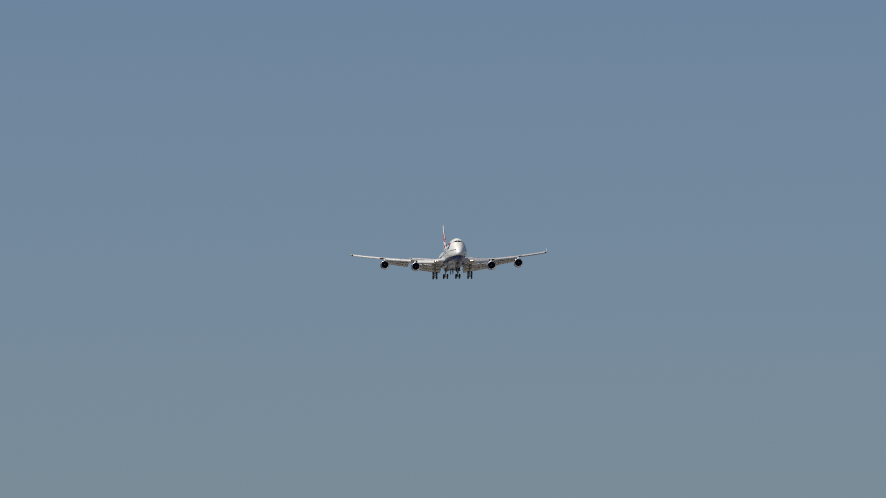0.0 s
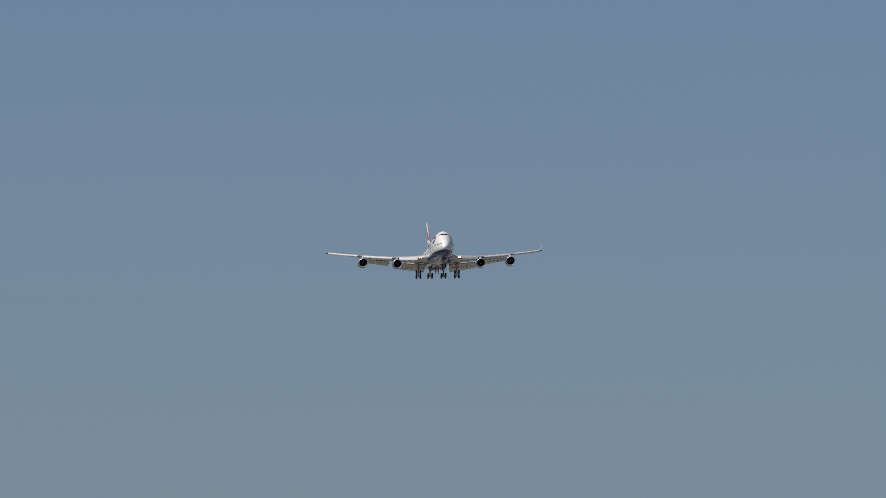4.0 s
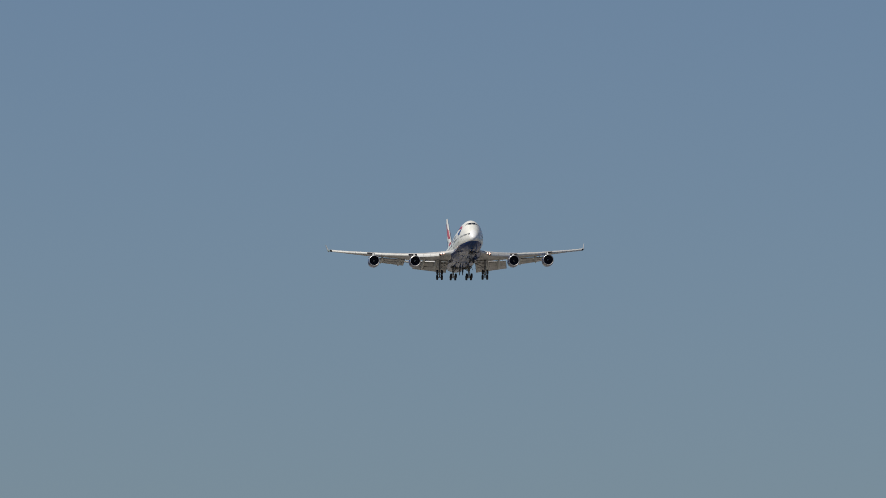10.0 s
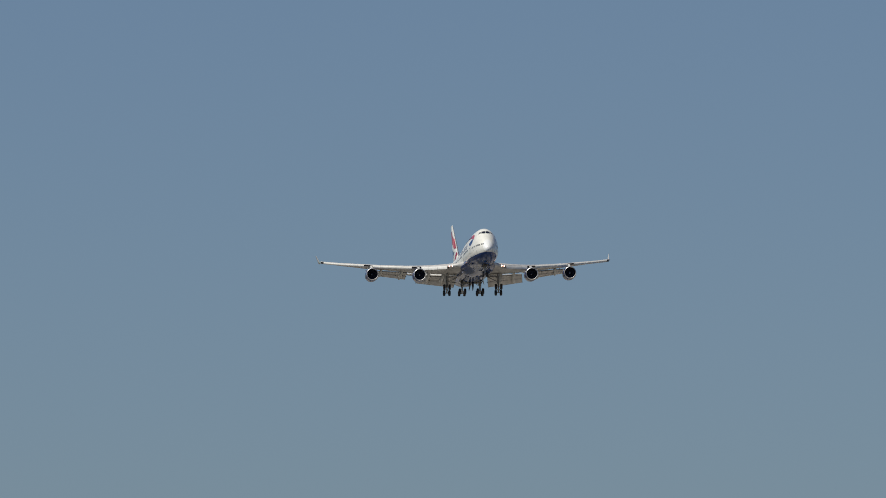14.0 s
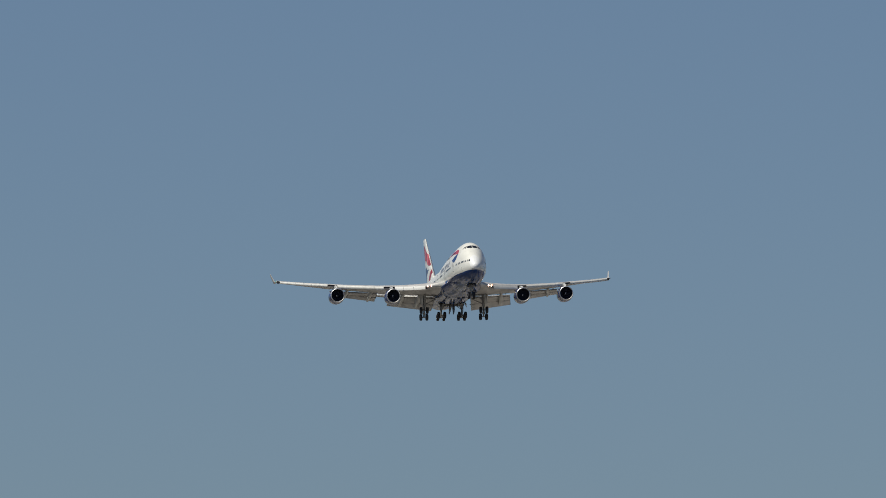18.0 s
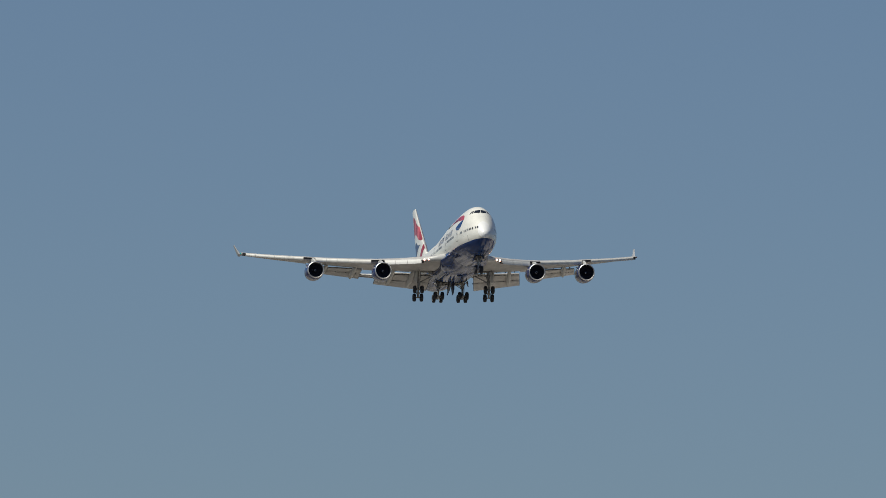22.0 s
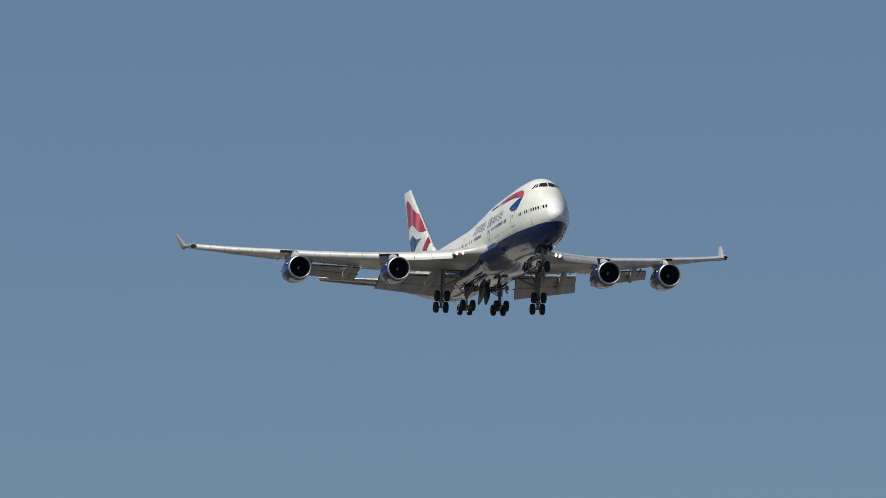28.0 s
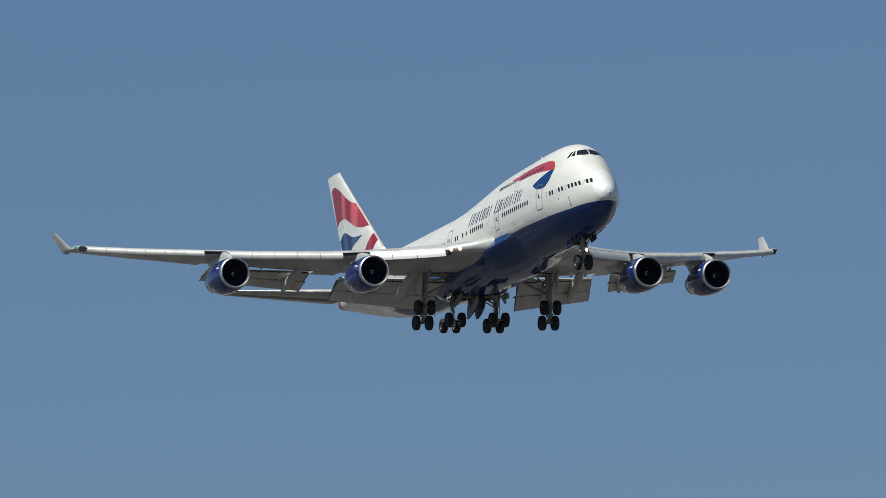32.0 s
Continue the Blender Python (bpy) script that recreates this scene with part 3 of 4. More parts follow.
def flap_rib(chord, x, thick, s, y0):
    """The dark rib that closes one end of a flap segment."""
    a, b = Vector((0, *chord[0])), Vector((0, *chord[1]))
    d = b - a
    nrm = Vector((0, -d.z, d.y)).normalized()
    shape = [(1.01, 0.04), (0.7, 0.66), (0.35, 1.08), (0.1, 0.9), (-0.01, 0.1), (0.03, -0.38), (0.2, -0.55), (0.6, -0.3), (1.01, -0.16)]
    return loft("flap_rib", [[Vector((s * (x + e + 0.17 * (a.y + d.y * u - y0)), 0, 0)) + a + d * u + nrm * v * thick for u, v in shape] for e in (-0.025, 0.025)], LINE)


def curved_plate(name, stations, s, mat, thick=0.05, n=10, a0=0, a1=80):
    """A bull-nosed leading-edge plate: stations of (x, nose y, nose z, tail y, tail z); its arc runs from a0 to a1 degrees off the level."""
    rings = []
    c0, c1, s0, s1 = math.cos(radians(a0)), math.cos(radians(a1)), math.sin(radians(a0)), math.sin(radians(a1))
    most = 1.0 if a1 > 90 else s1
    for x, y0, z0, y1, z1 in stations:
        out, inn = [], []
        for k in range(n + 1):
            a = radians(lerp(a1, a0, k / n))
            y = y1 - (y1 - y0) * (math.sin(a) - s0) / (most - s0)
            z = z1 - (z1 - z0) * (c0 - math.cos(a)) / (c0 - c1)
            out.append(Vector((s * x, y, z)))
            inn.append(Vector((s * x, y + thick * math.sin(a), z - thick * math.cos(a))))
        rings.append(out + inn[::-1])
    return loft(name, rings, mat, sharp=40)


def canoe(x, y1, z1, droop, w, h, s, mat):
    """A flap-track fairing: a straight rounded pod, hinged under the wing and swung down with the flap to its end at (y1, z1)."""
    under = lambda y: wing_point(x, min(0.79, (y - le(x)) / (te(x) - le(x))), False, s).z
    y0 = y1 - droop - 1.3
    z0 = under(y0) + 0.06
    rings = []
    for k in range(23):
        u = k / 22
        y, z = lerp(y0, y1, u), lerp(z0, z1, u ** 1.12)
        f = min(1.0, 0.10 + 0.90 * math.sqrt(u / 0.34)) - 0.38 * max(0.0, (u - 0.62) / 0.38) ** 1.7
        ring = []
        for j in range(20):
            a = 2 * math.pi * j / 20
            c, d = math.cos(a), math.sin(a)
            ring.append(Vector((s * (x + 0.08 * (y - y1 + droop)) + w / 2 * f * math.copysign(abs(c) ** 0.7, c), y, z + h / 2 * f * math.copysign(abs(d) ** 0.85, d))))
        rings.append(ring)
    return loft("flap_fairing", rings, mat)


def build_wing(s):
    xs = [1.2, 2.6, 3.3, 4.2, 5.9, 8, 10, 11.9, 12.1, 14, 16.7, 19.7, 22.6, 25, 27.5, 29.3, 31.0]
    rear = lambda x: 0.79 if x < 21.2 else 0.80
    wing = part("wing", loft("wing", wing_rings(xs, lambda x: 0.0, rear, s), GREY, sharp=30), airliner, "grey swept wing with flaps lowered")
    # thin upper shroud that reaches over the flaps
    for x0, x1, n in ((3.3, 11.2, 3), (13.4, 20.7, 4)):
        for k in range(n):
            span = np.linspace(lerp(x0, x1, k / n) + 0.012, lerp(x0, x1, (k + 1) / n) - 0.012, 3)
            shroud = [[wing_point(x, c, True, s) + Vector((0, 0, d)) for c, d in ((0.77, 0.004), (0.79, 0.004), (0.812, 0.0), (0.812, -0.02), (0.79, -0.04), (0.77, -0.04))] for x in span]
            part("spoiler", loft("spoiler", shroud, PALE), wing)
    part("inboard_aileron", loft("inboard_aileron", wing_rings([11.3, 12, 12.1, 13.2], lambda x: 0.80, lambda x: 0.995, s, 6), GREY), wing)
    part("outboard_aileron", loft("outboard_aileron", wing_rings([21.4, 24, 26, 27.6], lambda x: 0.81, lambda x: 0.995, s, 6), GREY), wing)
    part("wing_end", loft("wing_end", wing_rings([27.65, 29.3, 31.0], lambda x: 0.802, lambda x: 0.995, s, 6), GREY), wing)
    # slotted flaps
    ribs = []
    inner = [((31.78, -2.34), (32.24, -2.52)), ((32.22, -2.56), (33.70, -3.50)), ((33.58, -3.53), (34.85, -4.52))]
    outer = [((35.72, -1.58), (36.12, -1.71)), ((36.10, -1.74), (37.25, -2.42)), ((37.15, -2.45), (38.06, -3.12))]
    for k, (a, b) in enumerate(zip(inner, outer)):
        part("flap", flap_piece("flap", (3.3, a), (11.15, b), (0.11, 0.22, 0.15)[k], s, FLAP, (32.2, 36.1)), wing, "lowered pale flap segment")
        if k:
            ribs += [(a, 3.3, (0.22, 0.15)[k - 1], 32.2), (b, 11.15, (0.22, 0.15)[k - 1], 36.1)]
    inner = [((36.84, -0.90), (37.17, -0.97)), ((37.15, -0.98), (38.18, -1.54)), ((38.10, -1.57), (39.1, -2.18))]
    outer = [((41.30, 0.05), (41.56, 0.01)), ((41.54, 0.01), (42.38, -0.29)), ((42.3, -0.31), (43.15, -0.66))]
    for a, b, thick in list(zip(inner, outer, (0.09, 0.16, 0.11)))[1:]:
        part("flap", flap_piece("flap", (13.35, a), (20.75, b), thick, s, FLAP, (37.15, 41.54)), wing, "lowered pale flap segment")
        ribs += [(a, 13.35, thick, 37.15), (b, 20.75, thick, 41.54)]
    for chord, x, thick, y0 in ribs:
        part("flap_rib", flap_rib(chord, x, thick, s, y0), wing)
    # dark bars laid in the slots to paint their shade
    for x0, x1, chain in ((3.35, 11.1, (((32.24, -2.50), (36.12, -1.70)), ((33.66, -3.55), (37.2, -2.46)))), (13.4, 20.7, (((37.15, -0.88), (41.54, 0.07)), ((38.15, -1.58), (42.35, -0.32))))):
        for a, b in chain:
            part("slot_shade", tubes("slot_shade", [((s * x0, *a), (s * x1, *b), 0.085, 0.065)], DARK, 6), wing, "dark bar for the shade in a flap slot")
    # brackets that carry the segments across their slots
    for x0, x1, chain in ((3.3, 11.15, (((32.2, -2.45), (36.1, -1.66)), ((33.66, -3.50), (37.2, -2.42)), ((31.2, -2.0), (35.2, -1.33)))),
                          (13.35, 20.75, (((37.15, -0.92), (41.55, 0.06)), ((38.15, -1.54), (42.35, -0.29)), ((36.4, -0.66), (40.9, 0.22))))):
        for (ya, za), (yb, zb) in chain:
            for k in range(5):
                u = (k + 0.55) / 5.2
                p = Vector((s * lerp(x0, x1, u), lerp(ya, yb, u), lerp(za, zb, u) - 0.05))
                w = 0.04 + 0.04 * ((k * 5 + int(x0)) % 3 == 0)
                part("flap_bracket", loft("flap_bracket", [[p + Vector((d, -0.16, e)) for d, e in ((-w, 0.05), (w, 0.05), (w, -0.02), (-w, -0.02))], [p + Vector((d, 0.20, e - 0.10)) for d, e in ((-w, 0.10), (w, 0.10), (w, -0.02), (-w, -0.02))]], DARK), wing)
    # dark filler that paints the shade of the cove behind the spar
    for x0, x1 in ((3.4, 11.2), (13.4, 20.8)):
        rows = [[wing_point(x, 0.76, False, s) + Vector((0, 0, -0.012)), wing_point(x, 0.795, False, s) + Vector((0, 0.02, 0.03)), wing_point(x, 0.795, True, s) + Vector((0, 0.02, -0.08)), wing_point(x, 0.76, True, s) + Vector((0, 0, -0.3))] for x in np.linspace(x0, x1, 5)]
        part("flap_cove_shade", loft("flap_cove_shade", rows, DARK), wing, "dark filler for the shade behind the wing spar")
    # thick rounded nose of the wing root
    rings = []
    for x in (2.7, 3.2, 3.7, 4.2, 4.8, 5.4, 5.96):
        u = (x - 2.7) / 3.26
        p = wing_point(x, 0.004, True, s) + Vector((0, lerp(0.52, 0.34, u), lerp(-0.06, -0.10, u)))
        rings.append([p + Vector((0, -lerp(0.76, 0.40, u) * math.cos(a), lerp(0.64, 0.28, u) * math.sin(a))) for a in np.linspace(0, 2 * math.pi, 28, endpoint=False)])
    part("root_leading_edge", loft("root_leading_edge", rings, ALUMINIUM), wing, "rounded pale leading edge")
    # dark openings in the leading edge beside the pylons
    for x0, x1 in ((11.34, 13.15), (20.95, 22.5), (30.55, 30.95)):
        low = -0.42 if x0 > 30 else -0.22
        rows = [[wing_point(x, 0.004, True, s) + Vector((0, dy, dz)) for dy, dz in ((-0.10, -0.02), (0.10, 0.07), (0.25, -0.1), (0.02, low))] for x in (x0, (x0 + x1) / 2, x1)]
        part("leading_edge_gap", loft("leading_edge_gap", rows, DARK), wing, "dark gap between leading-edge panels")
    p = wing_point(6.0, 0.004, True, s)
    part("leading_edge_gap", loft("leading_edge_gap", [[p + Vector((s * x, y + d, z)) for x, y, z in ((-0.05, -0.10, 0.02), (0.36, -0.46, -0.70), (-0.14, -0.16, -0.60))] for d in (0.0, 0.08)], DARK), wing, "dark three-cornered gap beside the landing lamps")
    # flap track fairings
    for x, y1, z1, droop, w, h in ((6.2, 35.9, -3.64, 3.9, 0.74, 0.88), (9.15, 37.3, -3.24, 3.8, 0.72, 0.86), (14.6, 39.7, -1.94, 3.1, 0.62, 0.76), (18.7, 41.8, -1.10, 2.8, 0.58, 0.70)):
        part("flap_fairing", canoe(x, y1, z1, droop, w, h, s, PALE), wing)
    # leading-edge flaps, panel by panel
    def plate(x0, x1, drop, ahead, mat, a0, a1, back=0.012):
        st = []
        for x in np.linspace(x0, x1, 3):
            p = wing_point(x, back, True, s)
            st.append((x, p.y - ahead, p.z - drop, p.y + 0.06, p.z + 0.02))
        part("leading_edge_flap", curved_plate("leading_edge_flap", st, s, mat, a0=a0, a1=a1), wing, "lowered leading-edge panel")
    for x0, x1 in ((6.30, 8.20), (8.24, 9.85), (9.89, 11.3)):
        plate(x0, x1, 0.80, 0.50, PALE, 38, 75)
    edges = np.linspace(13.2, 20.9, 6)
    for x0, x1 in zip(edges, edges[1:]):
        plate(x0 + 0.015, x1 - 0.015, 0.64, 0.46, SLAT, 6, 124)
    edges = np.linspace(22.55, 30.5, 7)
    for x0, x1 in zip(edges, edges[1:]):
        plate(x0 + 0.015, x1 - 0.015, 0.50, 0.37, SLAT, 6, 124)
    # winglet
    prof = [(0, 0), (0.12, 1), (0.4, 1.1), (1, 0.05), (0.4, -1.1), (0.12, -1)]
    rings = []
    for x, y, z, c, t in ((30.95, 44.3, 2.30, 3.75, 0.10), (31.10, 45.4, 2.42, 3.0, 0.11), (31.18, 46.2, 2.62, 2.5, 0.09), (31.60, 48.8, 4.25, 1.2, 0.04)):
        rings.append([Vector((s * (x - v * t * 0.9), y + u * c, z + v * t * 0.35)) for u, v in prof])
    part("winglet", loft("winglet", rings, GREY, sharp=50), wing, "upturned pale winglet")
    lamp = wing_point(30.95, 0.004, True, s) + Vector((s * 0.22, 0.5, 0.05))
    part("navigation_light", lathe("navigation_light", [(-0.16, 0.03), (-0.1, 0.09), (0.12, 0.1), (0.2, 0.04)], GREEN if s < 0 else REDLAMP, lamp + Vector((0, -0.02, -0.06)), n=12), wing, "green wingtip lamp" if s < 0 else "red wingtip lamp")
    # landing lamps in the wing root's edge
    for x in (5.25, 5.85):
        p = wing_point(x, 0.002, True, s) + Vector((0, 0.0, -0.10))
        part("landing_light", lathe("landing_light", [(-0.12, 0.02), (-0.11, 0.075), (-0.03, 0.10), (0.10, 0.08)], LAMP, p, n=16), wing, "lit landing lamp")
        # ring round the lamp, made to glow as its halo; stronger on the left
        part("lamp_lens_halo", lathe("lamp_lens_halo", [(-0.09, 0.09), (-0.10, 0.11), (-0.08, 0.175), (0.02, 0.18), (0.02, 0.09)], HOT_HALO if s > 0 else LENS_HALO, p, n=20, hollow=True), wing)
    # dark sheet on the wing's skin, painting the shade in the open bay
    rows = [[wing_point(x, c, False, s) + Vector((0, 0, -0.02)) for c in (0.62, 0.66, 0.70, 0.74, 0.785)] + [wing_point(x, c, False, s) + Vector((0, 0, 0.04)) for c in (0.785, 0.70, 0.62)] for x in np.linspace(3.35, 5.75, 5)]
    bay = part("gear_bay_shade", loft("gear_bay_shade", rows, DARK), wing, "dark sheet for the shade of the open gear bay")
    for x0, c0, x1, c1, r in ((3.5, 0.68, 5.6, 0.66, 0.07), (3.5, 0.74, 5.6, 0.75, 0.06), (4.2, 0.63, 4.6, 0.785, 0.06), (3.6, 0.785, 5.2, 0.70, 0.05)):
        part("bay_beam", tubes("bay_beam", [(wing_point(x0, c0, False, s) + Vector((0, 0, -0.06)), wing_point(x1, c1, False, s) + Vector((0, 0, -0.06)), r, r)], PRIMER, 8), bay)
    for x in (23.5, 25.0, 26.5, 28.5, 29.8):
        p = wing_point(x, 0.99, True, s)
        part("static_wick", tube("static_wick", p, p + Vector((0, 0.35, -0.02)), 0.012, 0.006, DARK, 5), wing)
    return wing


wings = {s: build_wing(s) for s in (-1, 1)}


def build_fillets(s):
    """The fairing that blends the wing's root into the hull above the wing."""
    rings = []
    for y in np.linspace(20.0, 34.0, 24):
        u = min(1.0, (y - 20.0) / 4.0, (34.0 - y) / 4.0)
        u = u * u * (3 - 2 * u)
        c = min(max((y - le(4.6)) / (te(4.6) - le(4.6)), 0.02), 0.78)
        top = wing_point(4.6, c, True, s).z
        zt = lerp(-0.95, -0.5, u)
        w = half_width(y, zt)
        pts = [(w - 0.02, zt), (w + 0.10 * u, lerp(zt, top, 0.35)), (w + 0.4 * u, lerp(zt, top, 0.72)), (lerp(w, 4.6, u), top + 0.01), (lerp(w, 4.6, u) - 0.1, top - 0.12), (w - 0.3, top - 0.12), (w - 0.3, zt)]
        rings.append([Vector((s * x, y, z)) for x, z in pts])
    part("wing_fillet", loft("wing_fillet", rings, WHITE, sharp=85), fuselage, "white fairing along the wing root")


for s in (-1, 1):
    build_fillets(s)


# ---- engines ----
def build_engine(s, x, y, z):
    c = Vector((s * x, y, z))
    outer = [(0.235, 1.305), (0.5, 1.36), (1.0, 1.405), (1.8, 1.42), (2.8, 1.39), (3.6, 1.30), (4.3, 1.17), (4.6, 1.10)]
    engine = part("engine", lathe("engine", outer + [(4.6, 1.06), (3.4, 1.2), (0.3, 1.24), (0.235, 1.25)], COWL, c, n=56, hollow=True), airliner, "dark blue engine cowl")
    lipp = [(0.24, 1.312), (0.17, 1.297), (0.08, 1.27), (0.02, 1.235), (0.0, 1.195), (0.02, 1.155), (0.09, 1.12), (0.26, 1.10), (0.26, 1.2)]
    part("inlet_lip", lathe("inlet_lip", lipp, CHROME, c, n=56, hollow=True), engine, "polished metal intake lip")
    part("inlet_duct", lathe("inlet_duct", [(0.19, 1.101), (0.6, 1.085), (0.9, 1.10), (1.5, 1.10), (1.5, 1.16), (0.19, 1.16)], DUCT, c, hollow=True), engine)
    part("fan_back", lathe("fan_back", [(1.45, 1.1), (1.5, 1.1), (1.5, 0.02), (1.45, 0.02)], FAN, c, n=32), engine)
    blade = []
    for r, a, w in ((0.30, 40, 0.11), (0.6, 50, 0.17), (0.9, 58, 0.24), (1.085, 64, 0.28)):
        ca, sa = math.cos(radians(a)), math.sin(radians(a))
        blade.append([Vector((u * sa * w, u * ca * w + v * 0.5, r)) for u, v in ((-1, 0), (0, 0.03), (1, 0), (0, -0.03))])
    me = loft("fan_blade", blade, FAN)
    for k in range(36):
        b = part("fan_blade", me, engine)
        b.matrix_basis = Matrix.Translation(c + Vector((0, 1.25, 0))) @ Matrix.Rotation(2 * math.pi * k / 36, 4, "Y")
    part("spinner", lathe("spinner", [(0.42, 0.01), (0.46, 0.06), (0.60, 0.16), (0.82, 0.27), (1.15, 0.31), (1.17, 0.02)], FAN, c, n=24), engine)
    # white curl on the spinner
    verts = []
    for k in range(19):
        a, q = 4.6 * k / 18, k / 18
        for w in (-1, 1):
            r = 0.06 + 0.115 * q + w * (0.016 + 0.013 * q)
            verts.append(c + Vector((r * math.cos(a), 0.435 + r * 0.75 * 1.15 - 0.015, r * math.sin(a))))
    part("spinner_mark", mesh("spinner_mark", verts, [(2 * k, 2 * k + 1, 2 * k + 3, 2 * k + 2) for k in range(18)], CURL), engine, "pale curl")
    part("exhaust_nozzle", lathe("exhaust_nozzle", [(4.58, 1.095), (5.2, 0.95), (5.75, 0.82), (5.75, 0.79), (5.0, 0.9), (4.58, 1.0)], EXHAUST, c, hollow=True), engine, "bare metal exhaust nozzle")
    part("exhaust_plug", lathe("exhaust_plug", [(4.6, 0.5), (5.2, 0.46), (5.9, 0.2), (6.2, 0.03)], EXHAUST, c, n=24), engine)
    # cowl seams and a strake
    for a in (1.55, 3.45):
        r = table([(p, q) for p, q in outer], a)
        part("cowl_seam", lathe("cowl_seam", [(a, r + 0.001), (a + 0.006, r + 0.006), (a + 0.03, r + 0.006), (a + 0.036, r + 0.001)], DARK, c, hollow=True), engine)
    for side in (-1, 1):
        d = Vector((side * math.cos(radians(38)), 0, math.sin(radians(38))))
        part("strake", slab("strake", [c + d * 1.38 + Vector((0, 1.0, 0)), c + d * 1.40 + Vector((0, 2.3, 0)), c + d * 1.72 + Vector((0, 2.3, 0)), c + d * 1.62 + Vector((0, 1.7, 0))], 0.03, COWL), engine)
        q = Vector((side * math.cos(radians(20)), 0, math.sin(radians(20))))
        t = Vector((-q.z, 0, q.x)) * side
        part("cowl_badge", slab("cowl_badge", [c + q * 1.36 + Vector((0, 0.5, 0)) - t * 0.07, c + q * 1.415 + Vector((0, 1.05, 0)) - t * 0.07, c + q * 1.415 + Vector((0, 1.05, 0)) + t * 0.07, c + q * 1.36 + Vector((0, 0.5, 0)) + t * 0.07], 0.01, WHITE), engine)
    # pylon from the cowl's back up to the wing
    wy, rings = le(x), []
    top = lambda y: wing_point(x, min(max((y - wy) / (te(x) - wy), 0.004), 0.6), False, s).z + 0.10
    for k in range(12):
        u = k / 11
        yy = lerp(y + 0.9, wy + 4.6, u)
        t1 = top(yy) if yy > wy else lerp(z + 1.36, wing_point(x, 0.01, True, s).z - 0.02, min(1, max(0.0, (yy - y - 0.9) / (wy - y - 0.9))) ** 0.8)
        b1 = z + table([(0.9, 1.30), (3.4, 1.10), (4.6, 0.95), (5.8, 0.75)], yy - y) if yy < y + 5.8 else lerp(z + 0.75, top(wy + 4.6) - 0.02, (yy - y - 5.8) / (wy + 4.6 - y - 5.8))
        b1 = min(b1, t1 - 0.02)
        w = 0.04 + 0.24 * math.sin(math.pi * min(1, u * 0.9 + 0.08)) ** 0.6
        m = (t1 + b1) / 2
        rings.append([Vector((s * x + a * w, yy, h)) for a, h in ((0, t1), (0.8, t1 - 0.05 * (t1 - b1)), (1, m), (0.8, b1 + 0.05 * (t1 - b1)), (0, b1), (-0.8, b1 + 0.05 * (t1 - b1)), (-1, m), (-0.8, t1 - 0.05 * (t1 - b1)))])
    part("engine_pylon", loft("engine_pylon", rings, PALE), airliner, "pale engine pylon")


for s in (-1, 1):
    build_engine(s, 11.96, 24.10, -2.88)
    build_engine(s, 21.17, 32.65, -1.68)


# ---- tail ----
def fin_le(z):
    return 67.6 - 1.333 * (12.8 - z)


def fin_te(z):
    return 71.0 - 0.43 * (12.8 - z)


def fin_thick(u, z):
    t = 0.085 * (fin_te(z) - fin_le(z))
    return t * (1.4845 * math.sqrt(max(u, 0)) - 0.63 * u - 1.758 * u * u + 1.4215 * u**3 - 0.5075 * u**4) + 0.01


def on_fin(y, z, s, off=0.0):
    u = (y - fin_le(z)) / (fin_te(z) - fin_le(z))
    return Vector((s * (fin_thick(min(max(u, 0.0), 1.0), z) + off), y, z))


def fin_rings(zs, u0, u1, n=12):
    rings = []
    for z in zs:
        a, b = fin_le(z), fin_te(z)
        us = [lerp(u0, u1, 0.5 - 0.5 * math.cos(math.pi * k / n)) for k in range(n + 1)]
        right = [Vector((-fin_thick(u, z), lerp(a, b, u), z)) for u in us]
        left = [Vector((fin_thick(u, z), lerp(a, b, u), z)) for u in us]
        rings.append(right[::-1] + left)
    return rings


def fin_art(name, upper, lower, s, mat, fin, label, n=26, m=8):
    """A painted field of the fin between two wavy lines of (station, height)."""
    def along(line, t):
        k = [i / (len(line) - 1) for i in range(len(line))]
        return table(list(zip(k, [p[0] for p in line])), t), table(list(zip(k, [p[1] for p in line])), t)
    verts, faces = [], []
    for i in range(n + 1):
        (ya, za), (yb, zb) = along(upper, i / n), along(lower, i / n)
        for j in range(m + 1):
            y, z = lerp(ya, yb, j / m), lerp(za, zb, j / m)
            y = min(max(y, fin_le(z) + 0.13), fin_te(z) - 0.03)
            verts.append(on_fin(y, z, s, 0.012))
    for i in range(n):
        for j in range(m):
            a = i * (m + 1) + j
            faces.append((a, a + 1, a + m + 2, a + m + 1))
    part(name, mesh(name, verts, faces, mat), fin, label)


